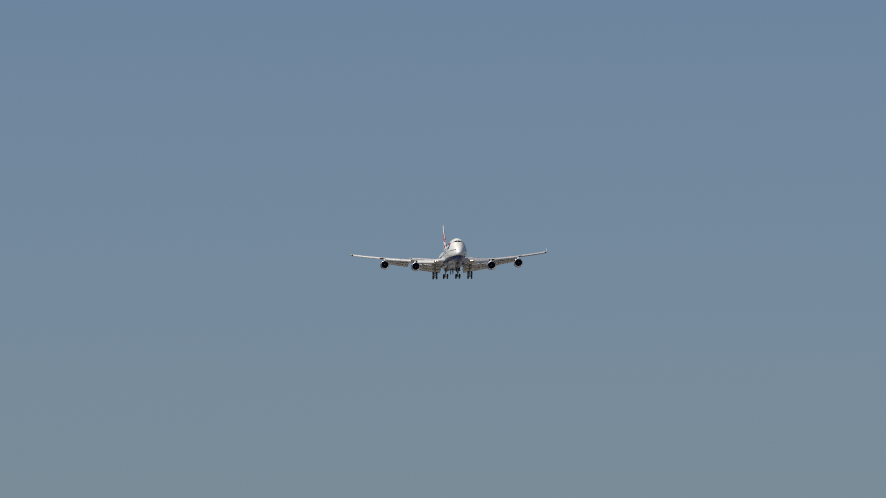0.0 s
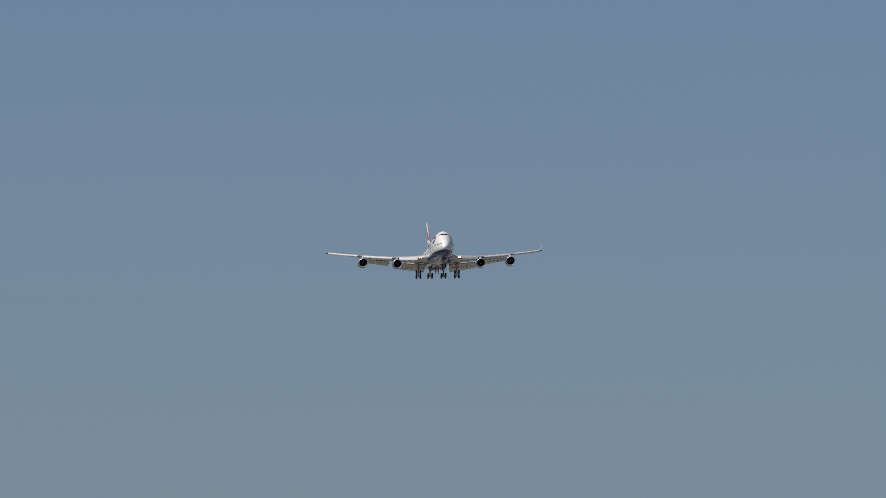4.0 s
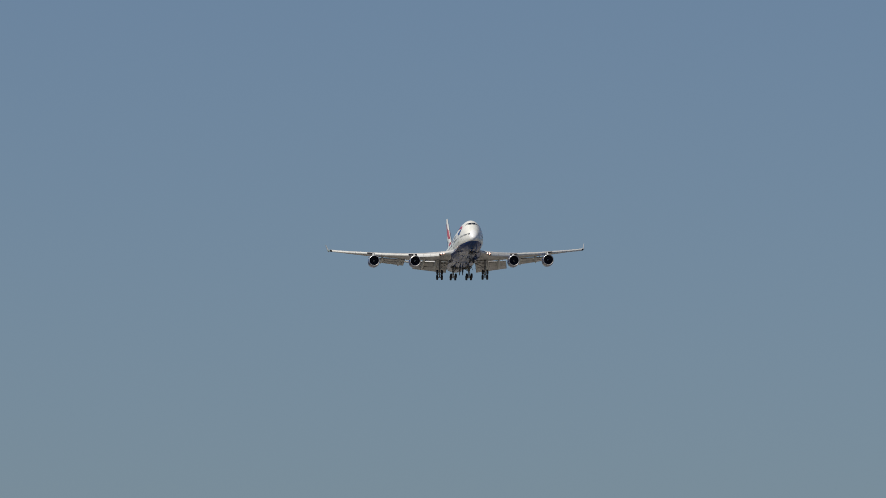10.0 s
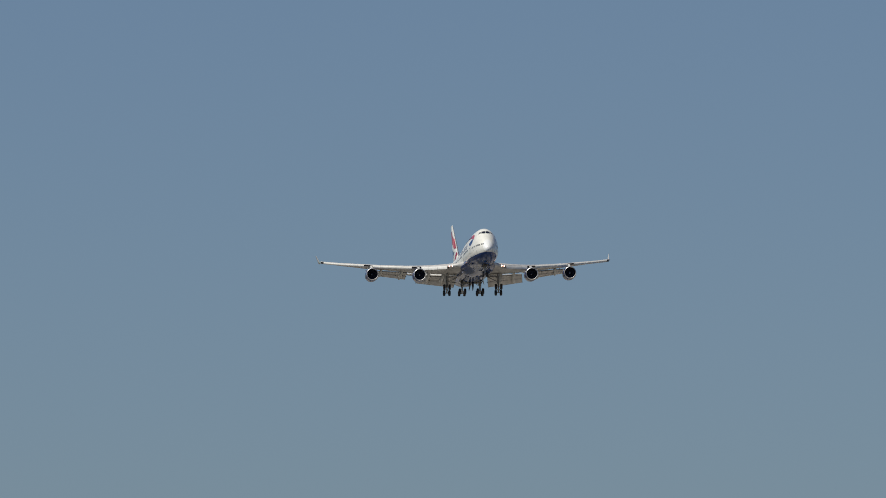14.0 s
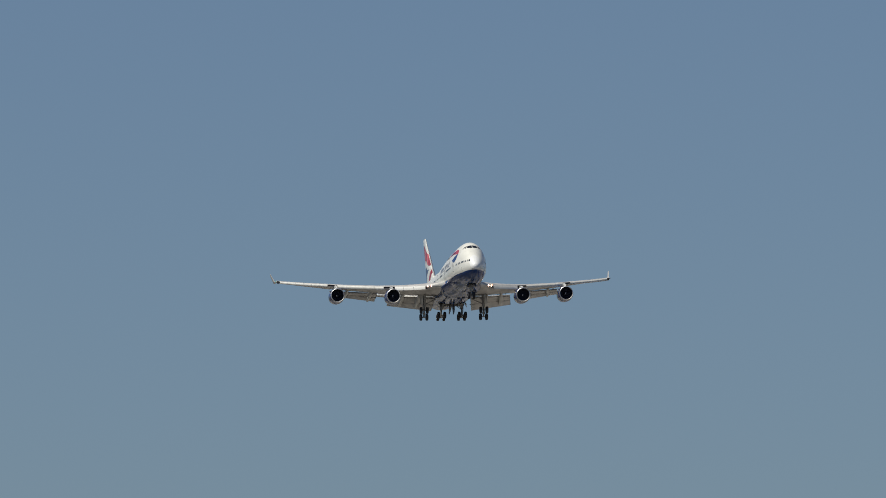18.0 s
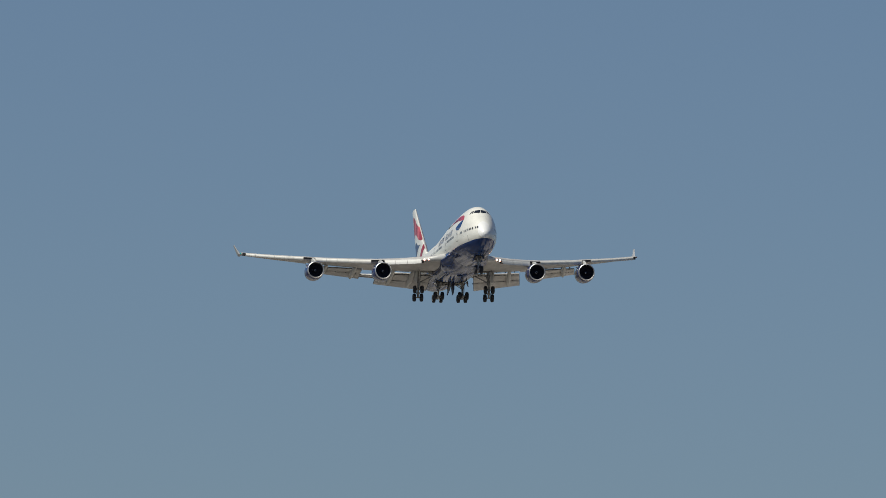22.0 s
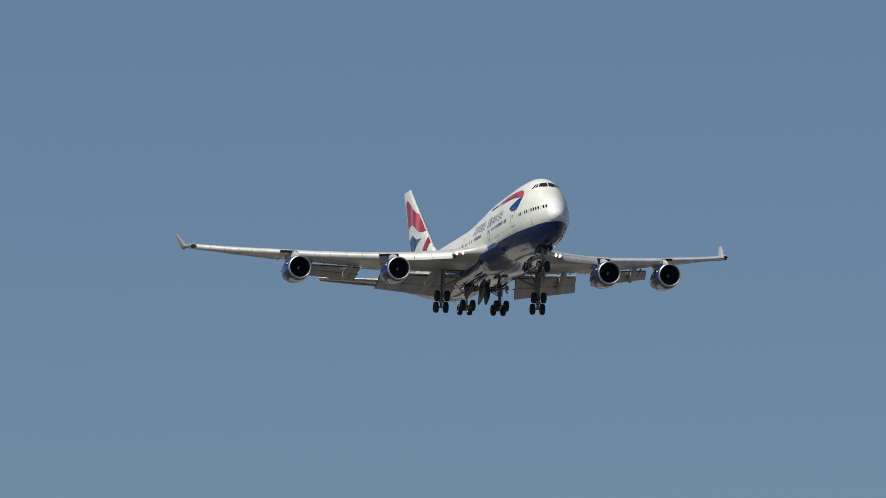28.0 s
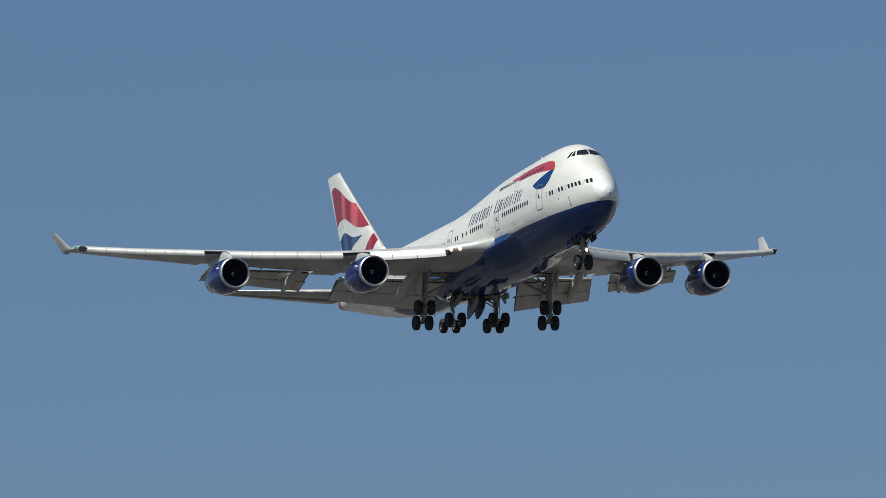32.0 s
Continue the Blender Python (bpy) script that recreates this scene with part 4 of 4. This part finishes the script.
def build_tail():
    fin = part("fin", loft("fin", fin_rings([2.9, 4, 6, 8, 10, 12, 12.6, 12.78], 0, 0.70), WHITE), airliner, "white tail fin with red and navy waves")
    part("fin_tip", loft("fin_tip", fin_rings([12.785, 12.83, 12.86], 0.01, 0.99), PALE), fin)
    part("rudder", loft("rudder", fin_rings([3.6, 5, 6.5, 7.95], 0.705, 1.0, 6), WHITE), fin)
    part("rudder", loft("rudder", fin_rings([7.98, 9.5, 11, 12.78], 0.705, 1.0, 6), WHITE), fin)
    part("fin_edge", loft("fin_edge", fin_rings([4.6, 7, 10, 12.75], -0.004, 0.010, 4), EDGE), fin, "bare metal leading edge")
    for s in (-1, 1):
        fin_art("red_wave", [(69.9, 11.55), (69.0, 11.75), (68.2, 11.55), (67.0, 11.05), (65.5, 10.25), (64.0, 9.62), (63.1, 9.45), (62.3, 9.36)],
                [(68.9, 8.2), (67.9, 8.58), (66.6, 8.62), (65.2, 8.22), (63.8, 7.65), (62.4, 7.22), (61.0, 7.0), (59.4, 6.97)], s, FIN_RED, fin, "wavy red field")
        fin_art("navy_wave", [(68.3, 6.9), (67.3, 7.25), (66.4, 7.36), (65.2, 6.98), (63.9, 6.58), (62.6, 6.42), (61.3, 6.33)],
                [(67.0, 3.9), (66.5, 4.3), (66.0, 5.0), (65.0, 5.5), (63.8, 5.84), (62.5, 6.08), (61.32, 6.31)], s, FIN_NAVY, fin, "wavy navy field")
        fin_art("red_stripe", [(58.75, 6.15), (59.45, 5.65), (60.15, 5.13), (60.8, 4.62), (61.5, 4.1)], [(57.6, 5.5), (58.1, 5.03), (58.6, 4.55), (59.1, 4.08), (59.6, 3.6)], s, FIN_RED, fin, "slanting red stripe")
        # tailplane
        prof = [(1, 0.02), (0.7, 0.35), (0.35, 0.56), (0.12, 0.36), (0.02, 0.13), (0, 0), (0.02, -0.15), (0.12, -0.42), (0.35, -0.58), (0.7, -0.35), (1, -0.02)]
        rings = []
        for x, y, z, c in ((0.6, 57.5, 0.80, 9.2), (1.6, 58.4, 0.95, 8.7), (6, 62.5, 1.62, 5.9), (10.85, 66.6, 2.30, 2.9), (11.08, 67.1, 2.33, 2.1)):
            rings.append([Vector((s * x, y + u * c * 0.74, z + v * c * 0.09 + 0.045 * u * c)) for u, v in prof])
        tailplane = part("tailplane", loft("tailplane", rings, GREY), airliner, "grey horizontal tailplane")
        edge = [[Vector((s * x, y + d, z + e)) for d, e in ((-0.03, 0), (0.0, 0.035), (0.12, 0.07), (0.12, -0.05), (0.0, -0.035))] for x, y, z in ((2.2, 58.95, 1.04), (6, 62.5, 1.62), (10.8, 66.55, 2.29))]
        part("tailplane_edge", loft("tailplane_edge", edge, ALUMINIUM), tailplane, "bare metal leading edge")
        for x0, x1 in ((1.7, 6.0), (6.05, 10.6)):
            rings = []
            for x in (x0, x1):
                u = (x - 1.6) / (10.85 - 1.6)
                y, z, c = lerp(58.4, 66.6, u), lerp(0.95, 2.30, u) + lerp(0.30, 0.1, u), lerp(8.7, 2.9, u)
                rings.append([Vector((s * x, y + c * a, z + c * b)) for a, b in ((0.745, 0.03), (1.0, 0.004), (1.0, -0.004), (0.745, -0.03))])
            part("elevator", loft("elevator", rings, GREY), tailplane)


build_tail()


# ---- landing gear ----
def wheel_meshes(r, w):
    tyre = [(-w / 2, r * 0.52), (-w / 2, r * 0.80), (-w * 0.44, r * 0.92), (-w * 0.3, r * 0.98), (-w * 0.12, r), (-w * 0.10, r - 0.012), (-w * 0.08, r), (w * 0.08, r), (w * 0.10, r - 0.012), (w * 0.12, r),
            (w * 0.3, r * 0.98), (w * 0.44, r * 0.92), (w / 2, r * 0.80), (w / 2, r * 0.52)]
    rim = [(-w * 0.40, 0.02), (-w * 0.42, r * 0.16), (-w * 0.28, r * 0.2), (-w * 0.26, r * 0.42), (-w * 0.46, r * 0.48), (-w * 0.46, r * 0.54), (w * 0.46, r * 0.54), (w * 0.46, r * 0.48), (w * 0.26, r * 0.42), (w * 0.28, r * 0.2), (w * 0.42, r * 0.16), (w * 0.40, 0.02)]
    return lathe("tyre", tyre, RUBBER, (0, 0, 0), "x", 32, hollow=True), lathe("rim", rim, RIM, (0, 0, 0), "x", 24)


MAIN_TYRE, MAIN_RIM = wheel_meshes(0.62, 0.47)
NOSE_TYRE, NOSE_RIM = wheel_meshes(0.62, 0.44)


def wheels(gear, axles, apart, tyre, rim):
    for x, y, z in axles:
        for d in (-apart / 2, apart / 2):
            part("tyre", tyre, gear, "black rubber tyre").location = (x + d, y, z)
            part("rim", rim, gear).location = (x + d, y, z)


def build_wing_gear(s):
    x = 5.52
    top, mid = Vector((s * 5.35, 30.6, -1.8)), Vector((s * x, 31.1, -5.45))
    fore, aft = Vector((s * x, 30.75, -4.88)), Vector((s * x, 31.45, -6.06))
    gear = part("wing_gear", tubes("wing_gear", [(top, lerp(top, mid, 0.62), 0.25, 0.22), (lerp(top, mid, 0.6), mid, 0.15, 0.15), (lerp(top, mid, 0.58), lerp(top, mid, 0.64), 0.27, 0.27), (lerp(top, mid, 0.2), lerp(top, mid, 0.24), 0.29, 0.29), (mid - Vector((0.26, 0, 0)), mid + Vector((0.26, 0, 0)), 0.16, 0.16)], STEEL, 16), airliner, "landing gear leg under the wing")
    part("bogie_beam", tubes("bogie_beam", [(fore, aft, 0.15, 0.15), (fore - Vector((0.5, 0, 0)), fore + Vector((0.5, 0, 0)), 0.09, 0.09), (aft - Vector((0.5, 0, 0)), aft + Vector((0.5, 0, 0)), 0.09, 0.09)], STEEL), gear)
    part("side_brace", tubes("side_brace", [(lerp(top, mid, 0.55), (s * 3.35, 30.8, -2.8), 0.10, 0.10), (lerp(top, mid, 0.3), (s * 3.5, 30.7, -2.3), 0.06, 0.06)], STEEL), gear)
    part("drag_brace", tubes("drag_brace", [(lerp(top, mid, 0.55), (s * 5.6, 28.7, -2.1), 0.09, 0.09), (lerp(top, mid, 0.45), (s * 5.0, 32.2, -2.1), 0.06, 0.06)], STEEL), gear)
    k = lerp(top, mid, 0.66)
    part("torque_link", tubes("torque_link", [(k + Vector((0, 0.2, 0)), lerp(k, mid, 0.5) + Vector((0, 0.55, 0)), 0.05, 0.04), (lerp(k, mid, 0.5) + Vector((0, 0.55, 0)), mid + Vector((0, 0.12, 0.1)), 0.04, 0.05)], STEEL), gear)
    part("brake_line", tubes("brake_line", [(lerp(top, mid, 0.2) + Vector((s * 0.2, -0.15, 0)), mid + Vector((s * 0.15, -0.2, 0.2)), 0.025, 0.02), (mid + Vector((s * 0.15, -0.2, 0.2)), fore + Vector((0, -0.1, 0.2)), 0.02, 0.02)], DARK, 6), gear)
    part("gear_door", slab("gear_door", [(s * 6.0, 29.9, -1.8), (s * 6.0, 31.5, -1.85), (s * 6.2, 31.4, -3.3), (s * 6.22, 30.9, -3.6), (s * 6.15, 30.6, -3.2)], 0.06, GREY), gear, "grey leg door")
    part("gear_door", slab("gear_door", [(s * 5.62, 30.35, -1.75), (s * 6.35, 30.45, -1.70), (s * 6.12, 30.75, -3.75), (s * 5.72, 30.7, -3.85)], 0.06, PALE), gear, "pale strut door")
    wheels(gear, [fore, aft], 1.12, MAIN_TYRE, MAIN_RIM)


def build_body_gear(s):
    top, mid = Vector((s * 1.92, 33.9, -2.9)), Vector((s * 1.92, 34.3, -5.35))
    fore, aft = Vector((s * 1.92, 33.57, -5.46)), Vector((s * 1.92, 35.03, -5.74))
    gear = part("body_gear", tubes("body_gear", [(top, lerp(top, mid, 0.55), 0.25, 0.24), (lerp(top, mid, 0.5), mid, 0.16, 0.16), (lerp(top, mid, 0.5), lerp(top, mid, 0.58), 0.28, 0.28)], STEEL, 16), airliner, "landing gear leg under the belly")
    part("bogie_beam", tubes("bogie_beam", [(fore, aft, 0.15, 0.15), (fore - Vector((0.5, 0, 0)), fore + Vector((0.5, 0, 0)), 0.09, 0.09), (aft - Vector((0.5, 0, 0)), aft + Vector((0.5, 0, 0)), 0.09, 0.09), (lerp(fore, aft, 0.5), mid, 0.17, 0.17)], STEEL), gear)
    part("drag_brace", tubes("drag_brace", [(lerp(top, mid, 0.6), (s * 1.7, 32.2, -3.4), 0.10, 0.10), (lerp(top, mid, 0.35), (s * 2.6, 33.4, -3.2), 0.07, 0.07)], STEEL), gear)
    part("side_brace", tubes("side_brace", [(lerp(top, mid, 0.5), (s * 0.7, 34.5, -3.3), 0.07, 0.07)], STEEL), gear)
    k = lerp(top, mid, 0.55)
    part("torque_link", tubes("torque_link", [(k + Vector((0, -0.2, 0)), lerp(k, mid, 0.5) + Vector((0, -0.5, 0)), 0.05, 0.04), (lerp(k, mid, 0.5) + Vector((0, -0.5, 0)), mid + Vector((0, -0.12, 0.1)), 0.04, 0.05)], STEEL), gear)
    # the tall belly door: navy outside, primer inside, with a swept forward edge and ribs on its inner face
    outline = [(0.20, 32.1, -3.45), (0.20, 34.9, -3.45), (0.30, 35.0, -4.3), (0.40, 34.95, -5.15), (0.41, 34.5, -5.25), (0.39, 33.5, -5.0), (0.33, 32.5, -4.6), (0.27, 32.0, -4.1)]
    door = part("gear_door", slab("gear_door", [(s * x, y, z) for x, y, z in outline], 0.06, DOOR), gear, "belly door hanging open")
    part("door_lining", slab("door_lining", [(s * (x + 0.045), lerp(y, 33.9, 0.05), lerp(z, -4.3, 0.05)) for x, y, z in outline], 0.03, PRIMER), door, "pale primed inner face")
    for y, z0, z1 in ((33.2, -3.6, -4.25), (33.9, -3.6, -4.8), (34.5, -3.6, -5.0)):
        part("door_rib", tubes("door_rib", [((s * 0.31, y, z0), (s * 0.43, y, z1), 0.035, 0.03)], STEEL, 6), door)
    # beams and links across the open bay
    part("bay_beam", tubes("bay_beam", [((s * 0.5, 33.0, -3.62), (s * 1.9, 33.1, -3.5), 0.09, 0.08), ((s * 0.6, 35.1, -3.6), (s * 2.0, 35.0, -3.5), 0.10, 0.08), ((s * 1.5, 32.6, -3.5), (s * 1.6, 34.0, -4.1), 0.06, 0.06), ((s * 0.8, 34.8, -3.5), (s * 1.75, 34.2, -4.3), 0.06, 0.05)], PRIMER, 8), gear, "pale bay beams and links")
    for x, y0, y1, z0, z1 in ((1.0, 32.2, 33.0, -3.45, -3.85), (1.45, 32.6, 33.4, -3.45, -4.0), (2.45, 32.4, 33.6, -3.3, -3.75), (1.2, 35.0, 35.8, -3.4, -3.75)):
        part("bay_door", slab("bay_door", [(s * x, y0, z0), (s * x, y1, z0), (s * (x + 0.14), y1 - 0.1, z1), (s * (x + 0.14), y0 + 0.15, z1)], 0.05, PRIMER), gear)
    part("actuator", tubes("actuator", [((s * 1.0, 32.6, -3.4), lerp(top, mid, 0.4), 0.07, 0.06), ((s * 2.5, 35.2, -3.3), lerp(top, mid, 0.55), 0.06, 0.05), ((s * 0.5, 33.4, -3.5), (s * 0.52, 33.9, -4.5), 0.04, 0.04)], STEEL, 8), gear)
    part("brake_line", tubes("brake_line", [(lerp(top, mid, 0.1) + Vector((s * 0.25, -0.2, 0)), mid + Vector((s * 0.2, -0.25, 0.3)), 0.03, 0.025), (mid + Vector((s * 0.2, -0.25, 0.3)), fore + Vector((0, -0.1, 0.2)), 0.025, 0.02), (lerp(top, mid, 0.2) + Vector((-s * 0.25, -0.15, 0)), aft + Vector((0, 0, 0.2)), 0.025, 0.02)], DARK, 6), gear)
    if s > 0:
        part("leg_door", slab("leg_door", [(2.6, 33.9, -3.35), (2.6, 34.7, -3.35), (2.85, 34.6, -3.95), (2.85, 34.1, -3.95)], 0.05, GREY), gear)
    # flat dark sheet on the belly, coloured as the bay's shade
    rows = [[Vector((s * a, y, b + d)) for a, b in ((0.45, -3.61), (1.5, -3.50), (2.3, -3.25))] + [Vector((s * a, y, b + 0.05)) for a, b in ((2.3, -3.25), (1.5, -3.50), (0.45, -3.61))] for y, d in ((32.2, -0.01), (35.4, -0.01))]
    part("gear_bay_shade", loft("gear_bay_shade", rows, DARK), gear, "dark sheet for the shade of the open gear bay")
    wheels(gear, [fore, aft], 1.12, MAIN_TYRE, MAIN_RIM)


def build_nose_gear():
    top, low = Vector((0, 6.7, -2.7)), Vector((0, 6.95, -5.0))
    gear = part("nose_gear", tubes("nose_gear", [(top, lerp(top, low, 0.6), 0.20, 0.19), (lerp(top, low, 0.2), lerp(top, low, 0.26), 0.26, 0.26), (lerp(top, low, 0.55), low, 0.12, 0.12), (lerp(top, low, 0.55), lerp(top, low, 0.66), 0.21, 0.21), (low - Vector((0.42, 0, 0)), low + Vector((0.42, 0, 0)), 0.09, 0.09)], STEEL, 14), airliner, "steel nose gear leg")
    part("drag_brace", tubes("drag_brace", [(lerp(top, low, 0.55) + Vector((0.1, 0, 0)), (0.45, 5.7, -2.85), 0.06, 0.06), (lerp(top, low, 0.55) - Vector((0.1, 0, 0)), (-0.45, 5.7, -2.85), 0.06, 0.06)], STEEL), gear)
    k = lerp(top, low, 0.6)
    part("torque_link", tubes("torque_link", [(k + Vector((0, -0.2, 0)), lerp(k, low, 0.5) + Vector((0, -0.5, 0)), 0.05, 0.04), (lerp(k, low, 0.5) + Vector((0, -0.5, 0)), low + Vector((0, -0.12, 0.1)), 0.04, 0.05)], STEEL), gear)
    for s in (-1, 1):
        part("gear_door", slab("gear_door", [(s * 0.60, 5.2, -2.88), (s * 0.60, 6.9, -3.0), (s * 0.76, 6.8, -3.42), (s * 0.74, 5.5, -3.30)], 0.05, DOOR), gear, "navy nose gear door, open")
        part("gear_door", slab("gear_door", [(s * 0.55, 7.5, -3.05), (s * 0.55, 9.0, -3.1), (s * 0.66, 8.9, -3.6), (s * 0.66, 7.6, -3.6)], 0.04, NAVY), gear, "navy nose gear door, open")
    # dark slab laid on the keel in place of the shaded nose bay
    part("gear_bay_shade", slab("gear_bay_shade", [(-0.5, 5.6, -2.985), (-0.5, 9.2, -3.20), (0.5, 9.2, -3.20), (0.5, 5.6, -2.985)], 0.06, DARK), gear, "dark sheet for the shade of the open gear bay")
    part("steering_unit", tubes("steering_unit", [(lerp(top, low, 0.45) - Vector((0.34, 0.1, 0)), lerp(top, low, 0.45) + Vector((0.34, -0.1, 0)), 0.09, 0.09), (lerp(top, low, 0.62) - Vector((0.26, 0.08, 0)), lerp(top, low, 0.62) + Vector((0.26, -0.08, 0)), 0.06, 0.06)], STEEL, 10), gear)
    part("brake_line", tubes("brake_line", [(lerp(top, low, 0.1) + Vector((0.2, -0.1, 0)), low + Vector((0.1, -0.14, 0.3)), 0.025, 0.02), (lerp(top, low, 0.15) + Vector((-0.2, -0.1, 0)), low + Vector((-0.12, -0.14, 0.35)), 0.02, 0.02)], DARK, 6), gear)
    part("taxi_light", lathe("taxi_light", [(-0.05, 0.04), (-0.04, 0.10), (0.04, 0.11), (0.12, 0.06)], CHROME, (0.16, 6.68, -3.8), n=14), gear, "unlit taxi lamp")
    part("taxi_light", lathe("taxi_light", [(-0.05, 0.04), (-0.04, 0.10), (0.04, 0.11), (0.12, 0.06)], CHROME, (-0.16, 7.12, -3.85), n=14), gear, "unlit taxi lamp")
    wheels(gear, [low], 0.92, NOSE_TYRE, NOSE_RIM)


for s in (-1, 1):
    build_wing_gear(s)
    build_body_gear(s)
build_nose_gear()


# ---- a small bird that darts across nearer the camera ----
def build_bird():
    bird = new("bird")
    tagged(bird, "small dark swift darting across the sky", "bird")
    part("body", lathe("body", [(-0.085, 0.004), (-0.07, 0.014), (-0.03, 0.022), (0.02, 0.020), (0.06, 0.009), (0.075, 0.003)], FEATHER, (0, 0, 0), n=12), bird)
    part("tail", slab("tail", [(-0.006, 0.06, 0), (0.006, 0.06, 0), (0.02, 0.115, 0), (-0.02, 0.115, 0)], 0.004, FEATHER), bird)
    for s in (-1, 1):
        part("wing", loft("wing", [[Vector((s * x, y + u * c, z + v * 0.004)) for u, v in ((0, 0), (0.3, 1), (1, 0), (0.3, -1))] for x, y, z, c in ((0.01, -0.03, 0.008, 0.05), (0.08, -0.045, 0.02, 0.04), (0.16, 0.02, 0.012, 0.012))], FEATHER), bird)
    for ob in bird.children:
        ob.data.transform(Matrix.Scale(0.6, 4))
    return bird


bird = build_bird()


# ---- what moves ----
def fly(t, pitch, bank, yaw, nod):
    """The airliner on its straight approach, t seconds into the clip; nod is its slight pitching about the centre of mass."""
    left = 32.0 - t
    return pose(299.47 + 0.52 * left, 732.39 + 73.9 * left, 119.52 + 3.814 * left, 0, 0, yaw) @ pose(0, 0, 0, pitch, 0, 0) @ pose(0, 0, 0, 0, bank, 0) @ pose(0, 30, -2, nod) @ pose(0, -30, 2)


def motions():
    walk(airliner, [
        (0, fly(0, -0.15, -0.84, -1.79, 0.95)), (0.5, fly(0.5, -0.12, -0.84, -1.79, 0.90)), (1, fly(1, -0.13, -0.84, -1.88, 0.84)),
        (1.5, fly(1.5, -0.06, -0.84, -1.91, 0.81)), (2, fly(2, -0.08, -0.84, -1.96, 0.78)), (2.5, fly(2.5, -0.15, -0.84, -2.02, 0.73)),
        (3, fly(3, -0.35, -0.84, -2.06, 0.68)), (3.5, fly(3.5, -0.54, -0.84, -2.09, 0.40)), (5.5, fly(5.5, -0.61, -0.84, -2.10, -1.00)),
        (6, fly(6, -0.71, -0.84, -2.14, -1.13)), (6.5, fly(6.5, -0.92, -0.84, -2.17, -1.12)), (7, fly(7, -1.13, -0.84, -2.14, -1.12)),
        (7.5, fly(7.5, -1.45, -0.84, -2.16, -1.08)), (8, fly(8, -1.62, -0.84, -2.19, -1.05)), (8.5, fly(8.5, -1.67, -0.84, -2.15, -1.02)),
        (9, fly(9, -1.69, -0.84, -2.08, -1.00)), (9.5, fly(9.5, -1.63, -0.84, -2.13, -0.90)), (10, fly(10, -1.60, -0.84, -2.19, -0.79)),
        (10.5, fly(10.5, -1.67, -0.84, -2.24, -0.65)), (11, fly(11, -1.63, -0.84, -2.17, -0.50)), (11.5, fly(11.5, -1.46, -0.84, -2.07, -0.45)),
        (12, fly(12, -1.34, -0.84, -2.01, -0.40)), (12.5, fly(12.5, -1.35, -0.84, -2.01, -0.33)), (13, fly(13, -1.40, -0.84, -2.06, -0.25)),
        (13.5, fly(13.5, -1.53, -0.84, -2.15, -0.23)), (14, fly(14, -1.65, -0.84, -2.16, -0.20)), (14.5, fly(14.5, -1.81, -0.84, -2.19, -0.18)),
        (16.5, fly(16.5, -1.85, -0.84, -2.12, -0.45)), (17, fly(17, -1.74, -0.84, -2.02, -0.39)), (17.5, fly(17.5, -1.61, -0.84, -2.14, -0.32)),
        (18, fly(18, -1.21, -0.84, -2.11, -0.25)), (18.5, fly(18.5, -0.95, -0.84, -2.18, -0.10)), (19, fly(19, -0.77, -0.84, -2.21, 0.04)),
        (19.5, fly(19.5, -0.70, -0.84, -2.24, 0.01)), (20, fly(20, -0.78, -0.84, -2.23, 0)), (20.5, fly(20.5, -1.12, -0.84, -2.29, -0.04)),
        (21, fly(21, -1.45, -0.84, -2.37, -0.09)), (21.5, fly(21.5, -1.78, -0.84, -2.44, -0.13)), (22, fly(22, -1.95, -0.84, -2.55, -0.17)),
        (22.5, fly(22.5, -1.99, -0.84, -2.61, -0.14)), (23, fly(23, -1.95, -0.84, -2.58, -0.11)), (23.5, fly(23.5, -1.81, -0.84, -2.51, -0.08)),
        (24, fly(24, -1.75, -0.84, -2.40, -0.05)), (24.5, fly(24.5, -1.84, -0.84, -2.43, -0.03)), (25, fly(25, -2.03, -0.84, -2.41, 0)),
        (25.5, fly(25.5, -2.26, -0.84, -2.35, 0)), (27.5, fly(27.5, -2.36, -0.84, -2.12, 0)), (28, fly(28, -1.98, -0.84, -2.14, 0)),
        (28.5, fly(28.5, -1.70, -0.84, -2.15, 0)), (29, fly(29, -1.51, -0.84, -2.13, 0)), (29.5, fly(29.5, -1.45, -0.84, -2.11, 0)),
        (30, fly(30, -1.48, -0.84, -2.12, 0)), (30.5, fly(30.5, -1.36, -0.84, -2.05, 0)), (31, fly(31, -1.24, -0.84, -2.15, 0)),
        (31.5, fly(31.5, -1.22, -0.84, -2.24, 0)), (32, fly(32, -1.17, -0.84, -2.39, 0)),
    ])
    turned = lambda x, z: pose(x, 300, z, 0, -8, -99)
    walk(bird, [(0, turned(232, 24.2)), (8.0, turned(65.8, 24.2)), (8.5, turned(55.2, 24.4)), (8.7, turned(50.9, 25.14)), (9.0, turned(44.41, 26.32)), (9.5, turned(33.86, 28.12)), (10.0, turned(23.3, 29.6)), (32, turned(-440, 34))])


motions()
